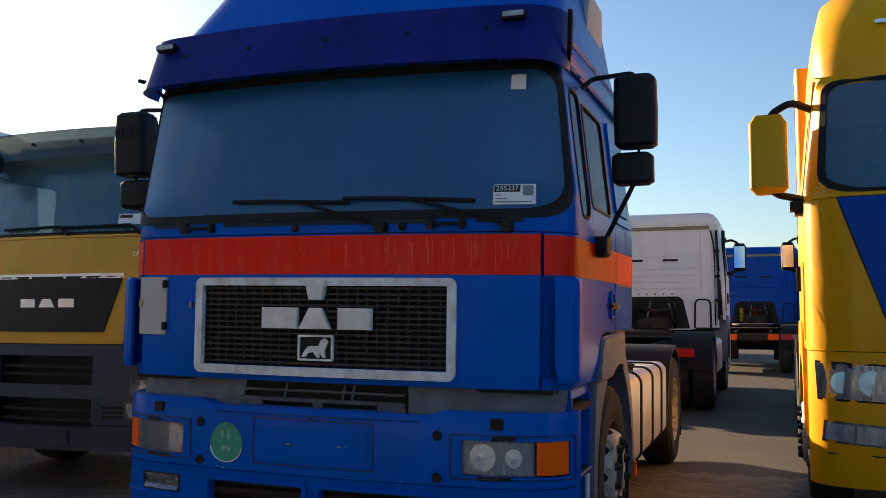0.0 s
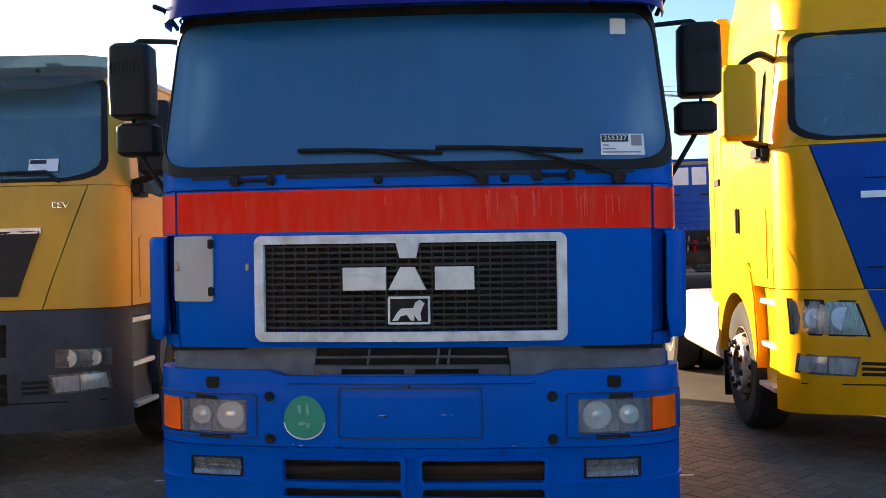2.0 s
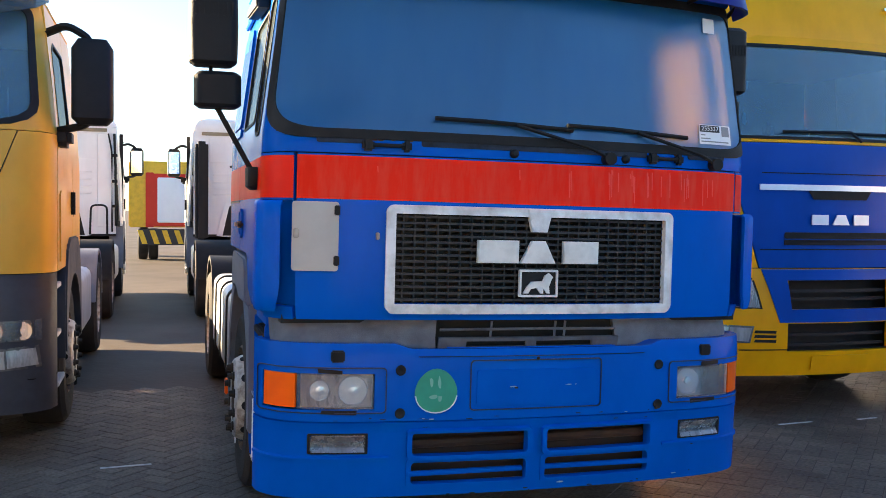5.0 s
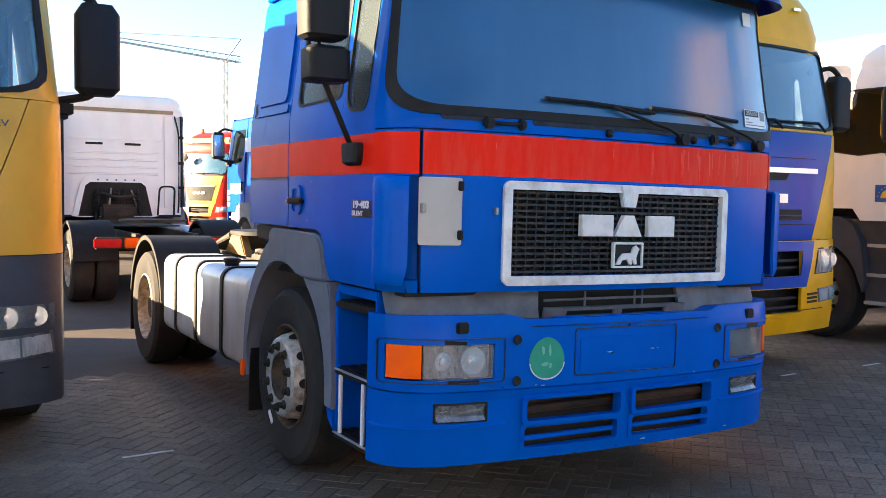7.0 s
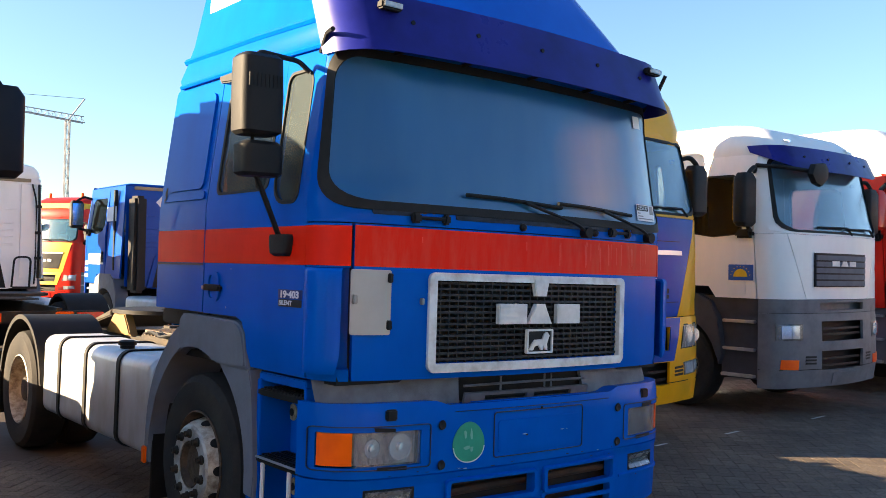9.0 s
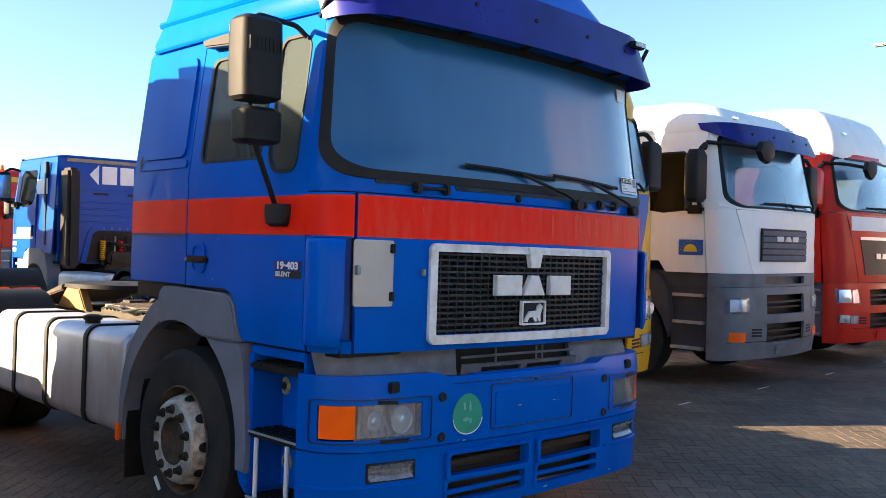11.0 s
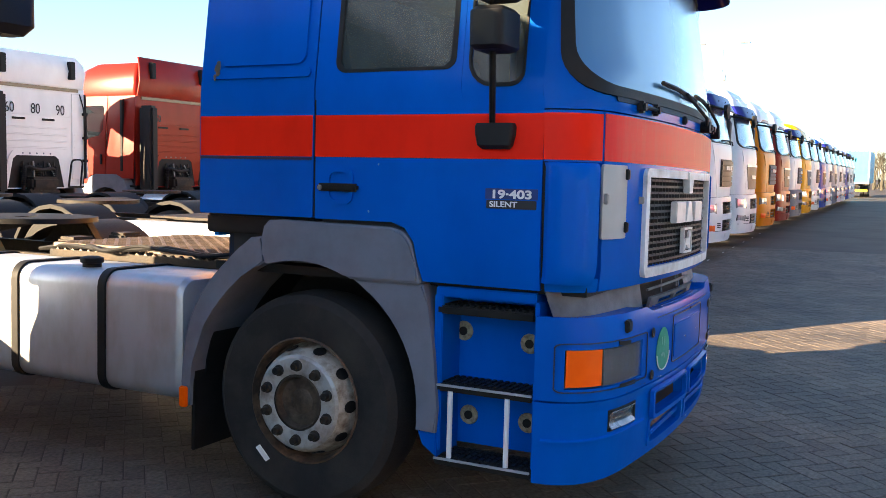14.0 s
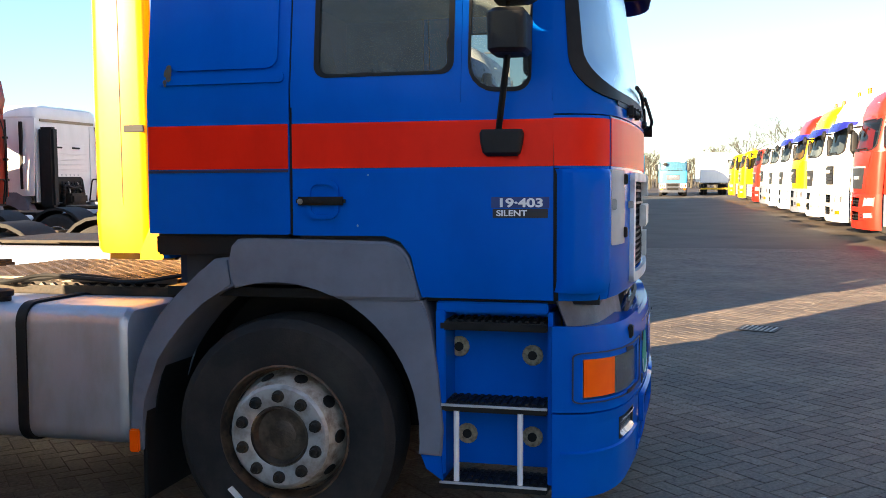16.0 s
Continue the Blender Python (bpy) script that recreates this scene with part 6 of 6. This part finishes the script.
# bare winter trees on the skyline
BARK = surface("bare twigs", (.055, .05, .036), (.035, .032, .024), 4, .9)
for k in range(20):
    rnd = random.Random(40 + k)
    tx, ty = 106 + rnd.uniform(0, 40), -46 + k * 3.6 + rnd.uniform(-1.5, 1.5)
    tr = thing("bare_tree", pose(tx, ty, 0, 0, 0, rnd.uniform(0, 360)), "bare winter tree with fine branching crown", "tree", "skyline trees")
    H = rnd.uniform(4.2, 6.0) + (3.4 if k < 11 else .4)
    part("trunk", tube(bmesh.new(), [(0, 0, 0), (.1, .05, H * .2), (.05, .1, H * .42)], .2, 7), BARK, tr)
    crown = bmesh.new()

    def grow(p, d, ln, r, lv):
        q = p + d * ln
        m = p.lerp(q, .5) + Vector((rnd.uniform(-1, 1), rnd.uniform(-1, 1), rnd.uniform(-.3, .6))) * ln * .08
        tube(crown, [p, m, q], r, 3 if lv < 3 else 4)
        if lv:
            for _ in range(3 if lv > 1 else 4):
                nd = (d + Vector((rnd.uniform(-1, 1), rnd.uniform(-1, 1), rnd.uniform(-.35, .75))) * .8).normalized()
                grow(m.lerp(q, rnd.uniform(.2, 1)), nd, ln * rnd.uniform(.55, .8), r * .6, lv - 1)

    for i in range(5):
        a = i * 1.26 + rnd.uniform(-.3, .3)
        grow(Vector((.05, .1, H * rnd.uniform(.28, .42))), Vector((math.cos(a) * .6, math.sin(a) * .6, 1)).normalized(), H * .25, .075, 4)
    part("crown", crown, BARK, tr)
hg = bmesh.new()
rnd = random.Random(5)
for k in range(900):
    p = Vector((150 + rnd.uniform(0, 15), rnd.uniform(-90, 60), 0))
    q = p + Vector((rnd.uniform(-.8, .8), rnd.uniform(-.8, .8), rnd.uniform(2.0, 4.6)))
    tube(hg, [p, p.lerp(q, .5) + Vector((0, rnd.uniform(-.3, .3), 0)), q], .07, 3)
tagged(part("far_scrub", hg, BARK), "brown leafless scrub along the yard's far edge", "scrub", kind="stuff")

# ---- ground ----
bm = bmesh.new()
vs = [bm.verts.new(p) for p in ((-1500, -1500, -.0035), (1500, -1500, -.0035), (1500, 1500, -.0035), (-1500, 1500, -.0035))]
bm.faces.new(vs)
ground = part("ground", bm, ASPHALT)
tagged(ground, "dark clinker paving of a large truck yard", "ground", kind="structure")


def mark(x, y, ln, wd, yaw, label="short worn white bay mark on the paving"):
    m = part("bay_mark", B(-ln / 2, ln / 2, -wd / 2, wd / 2, .0005, .0025), ROADWHITE)
    m.matrix_world = pose(x, y, .001, 0, 0, yaw)
    return tagged(m, label, "road marking", "bay marks", "structure")


for x, ln in ((-1.86, .30), (1.5, .25), (3.03, .32), (3.7, .2), (4.86, .27), (6.6, .34), (8.57, .3), (10.7, .3), (13.1, .3), (15.1, .3), (16.7, .3), (18.6, .3), (20.5, .3), (22.4, .3)):
    mark(x, 2.0 + max(0.0, x - 6) * .035 - (.35 if 3 < x < 23 and x > 6 else 0) * 0, ln, .028, 4)
mark(-.12, -.93, .16, .09, 20, "white splash on the paving")
dr = thing("drain_grate", pose(5.35, -1.13, .003, 0, 0, -20), "cast iron drain grate set in the paving", "drain", kind="structure")
part("frame", ring(rrect(-.2, .2, -.2, .2, .01, 2), rrect(-.165, .165, -.165, .165, .008, 2), lambda a, b: (a, b, .006), .012, 1), GREASE, dr)
part("pit", B(-.165, .165, -.165, .165, -.006, -.002), BLACK, dr)
for i in range(7):
    part("grate_bar", B(-.16, .16, -.15 + i * .05 - .012, -.15 + i * .05 + .012, .0, .008, .003), STEEL, dr)

# herringbone clinkers, nearest ones as pieces of their own
BRICK = bpy.data.materials.new("clinker brick")
BRICK.use_nodes = True
nt = BRICK.node_tree
pb = nt.nodes["Principled BSDF"]
geo, oi, tcn = nt.nodes.new("ShaderNodeNewGeometry"), nt.nodes.new("ShaderNodeObjectInfo"), nt.nodes.new("ShaderNodeTexCoord")
ad = nt.nodes.new("ShaderNodeMath")
ad.operation = "ADD"
nt.links.new(geo.outputs["Random Per Island"], ad.inputs[0])
nt.links.new(oi.outputs["Random"], ad.inputs[1])
fr = nt.nodes.new("ShaderNodeMath")
fr.operation = "FRACT"
nt.links.new(ad.outputs[0], fr.inputs[0])
ramp = nt.nodes.new("ShaderNodeValToRGB")
ramp.color_ramp.elements[0].color, ramp.color_ramp.elements[1].color = (.106, .086, .068, 1), (.158, .128, .102, 1)
e = ramp.color_ramp.elements.new(.5)
e.color = (.130, .105, .083, 1)
nt.links.new(fr.outputs[0], ramp.inputs[0])
stain = nt.nodes.new("ShaderNodeTexNoise")
stain.inputs["Scale"].default_value, stain.inputs["Detail"].default_value = .9, 5
nt.links.new(geo.outputs["Position"], stain.inputs["Vector"])
sm = nt.nodes.new("ShaderNodeMix")
sm.data_type, sm.blend_type = "RGBA", "MULTIPLY"
sm.inputs[0].default_value = .85
pb.inputs["Specular IOR Level"].default_value = .28
sr = nt.nodes.new("ShaderNodeMapRange")
sr.inputs[1].default_value, sr.inputs[2].default_value, sr.inputs[3].default_value, sr.inputs[4].default_value = .35, .65, .55, 1.15
nt.links.new(stain.outputs["Fac"], sr.inputs[0])
nt.links.new(ramp.outputs[0], sm.inputs[6])
nt.links.new(sr.outputs[0], sm.inputs[7])
speck = nt.nodes.new("ShaderNodeTexNoise")
speck.inputs["Scale"].default_value, speck.inputs["Detail"].default_value = 45, 4
nt.links.new(geo.outputs["Position"], speck.inputs["Vector"])
sp = nt.nodes.new("ShaderNodeMapRange")
sp.inputs[1].default_value, sp.inputs[2].default_value, sp.inputs[3].default_value, sp.inputs[4].default_value = .3, .7, .62, 1.35
nt.links.new(speck.outputs["Fac"], sp.inputs[0])
s2 = nt.nodes.new("ShaderNodeMix")
s2.data_type, s2.blend_type = "RGBA", "MULTIPLY"
s2.inputs[0].default_value = 1.0
nt.links.new(sm.outputs[2], s2.inputs[6])
nt.links.new(sp.outputs[0], s2.inputs[7])
nt.links.new(s2.outputs[2], pb.inputs["Base Color"])
rg = nt.nodes.new("ShaderNodeMapRange")
rg.inputs[3].default_value, rg.inputs[4].default_value = .55, .8
nt.links.new(stain.outputs["Fac"], rg.inputs[0])
nt.links.new(rg.outputs[0], pb.inputs["Roughness"])
grain = nt.nodes.new("ShaderNodeTexNoise")
grain.inputs["Scale"].default_value = 140
nt.links.new(geo.outputs["Position"], grain.inputs["Vector"])
bpn = nt.nodes.new("ShaderNodeBump")
bpn.inputs["Strength"].default_value, bpn.inputs["Distance"].default_value = .6, .005
nt.links.new(grain.outputs["Fac"], bpn.inputs["Height"])
nt.links.new(bpn.outputs[0], pb.inputs["Normal"])

W = 0.105
J, C = 0.002, 0.0035
rng = np.random.default_rng(3)
verts, faces, singles = [], [], []
c45 = math.sqrt(.5)
N = 150
BV = ((-1, -1), (1, -1), (1, 1), (-1, 1))


def brick_verts(hl, hw):
    lo = [(sx * (hl - J), sy * (hw - J), -.02) for sx, sy in BV]
    hi = [(sx * (hl - J), sy * (hw - J), -.004) for sx, sy in BV]
    tp = [(sx * (hl - J - C), sy * (hw - J - C), 0.0) for sx, sy in BV]
    return np.array(lo + hi + tp)


BF = [(8, 9, 10, 11)] + [(a, (a + 1) % 4, 4 + (a + 1) % 4, 4 + a) for a in range(4)] + [(4 + a, 4 + (a + 1) % 4, 8 + (a + 1) % 4, 8 + a) for a in range(4)]
BASE = brick_verts(W, W / 2)
bme = bpy.data.meshes.new("brick")
bme.from_pydata([tuple(v) for v in BASE], [], BF)
bme.materials.append(BRICK)
for a in range(-N, N):
    for b in range(-N, N):
        d = (a - b) % 4
        if d == 0:
            cx, cy, ang = (a + 1) * W, (b + .5) * W, 0.0
        elif d == 3:
            cx, cy, ang = (a + .5) * W, (b + 1) * W, math.pi / 2
        else:
            continue
        x, y = c45 * (cx - cy) + 2.0, c45 * (cx + cy) - .6
        if not (-6.0 < x < 17.0 and -6.4 < y < 4.6):
            continue
        ang += math.pi / 4
        dz, tx, ty = rng.normal(0, .0008), rng.normal(0, .003), rng.normal(0, .003)
        if -3.35 < x < -1.35 and -.85 < y < 2.1 and len(singles) < 300:
            singles.append((x, y, dz, tx, ty, ang))
            continue
        v = BASE.copy()
        v[:, 2] += dz + v[:, 0] * tx + v[:, 1] * ty
        ca, sa = math.cos(ang), math.sin(ang)
        o = len(verts)
        verts += [(x + ca * p[0] - sa * p[1], y + sa * p[0] + ca * p[1], p[2]) for p in v]
        faces += [tuple(o + q for q in f) for f in BF]
rest = bpy.data.meshes.new("clinkers")
rest.from_pydata(verts, [], faces)
rest.materials.append(BRICK)
ro = new("paving_clinkers", rest)
ro.parent = ground
tagged(ro, kind="stuff")
for x, y, dz, tx, ty, ang in singles:
    o = new("brick", bme)
    o.parent = ground
    o.matrix_world = Matrix.Translation((x, y, dz)) @ Euler((ty, -tx, ang)).to_matrix().to_4x4()
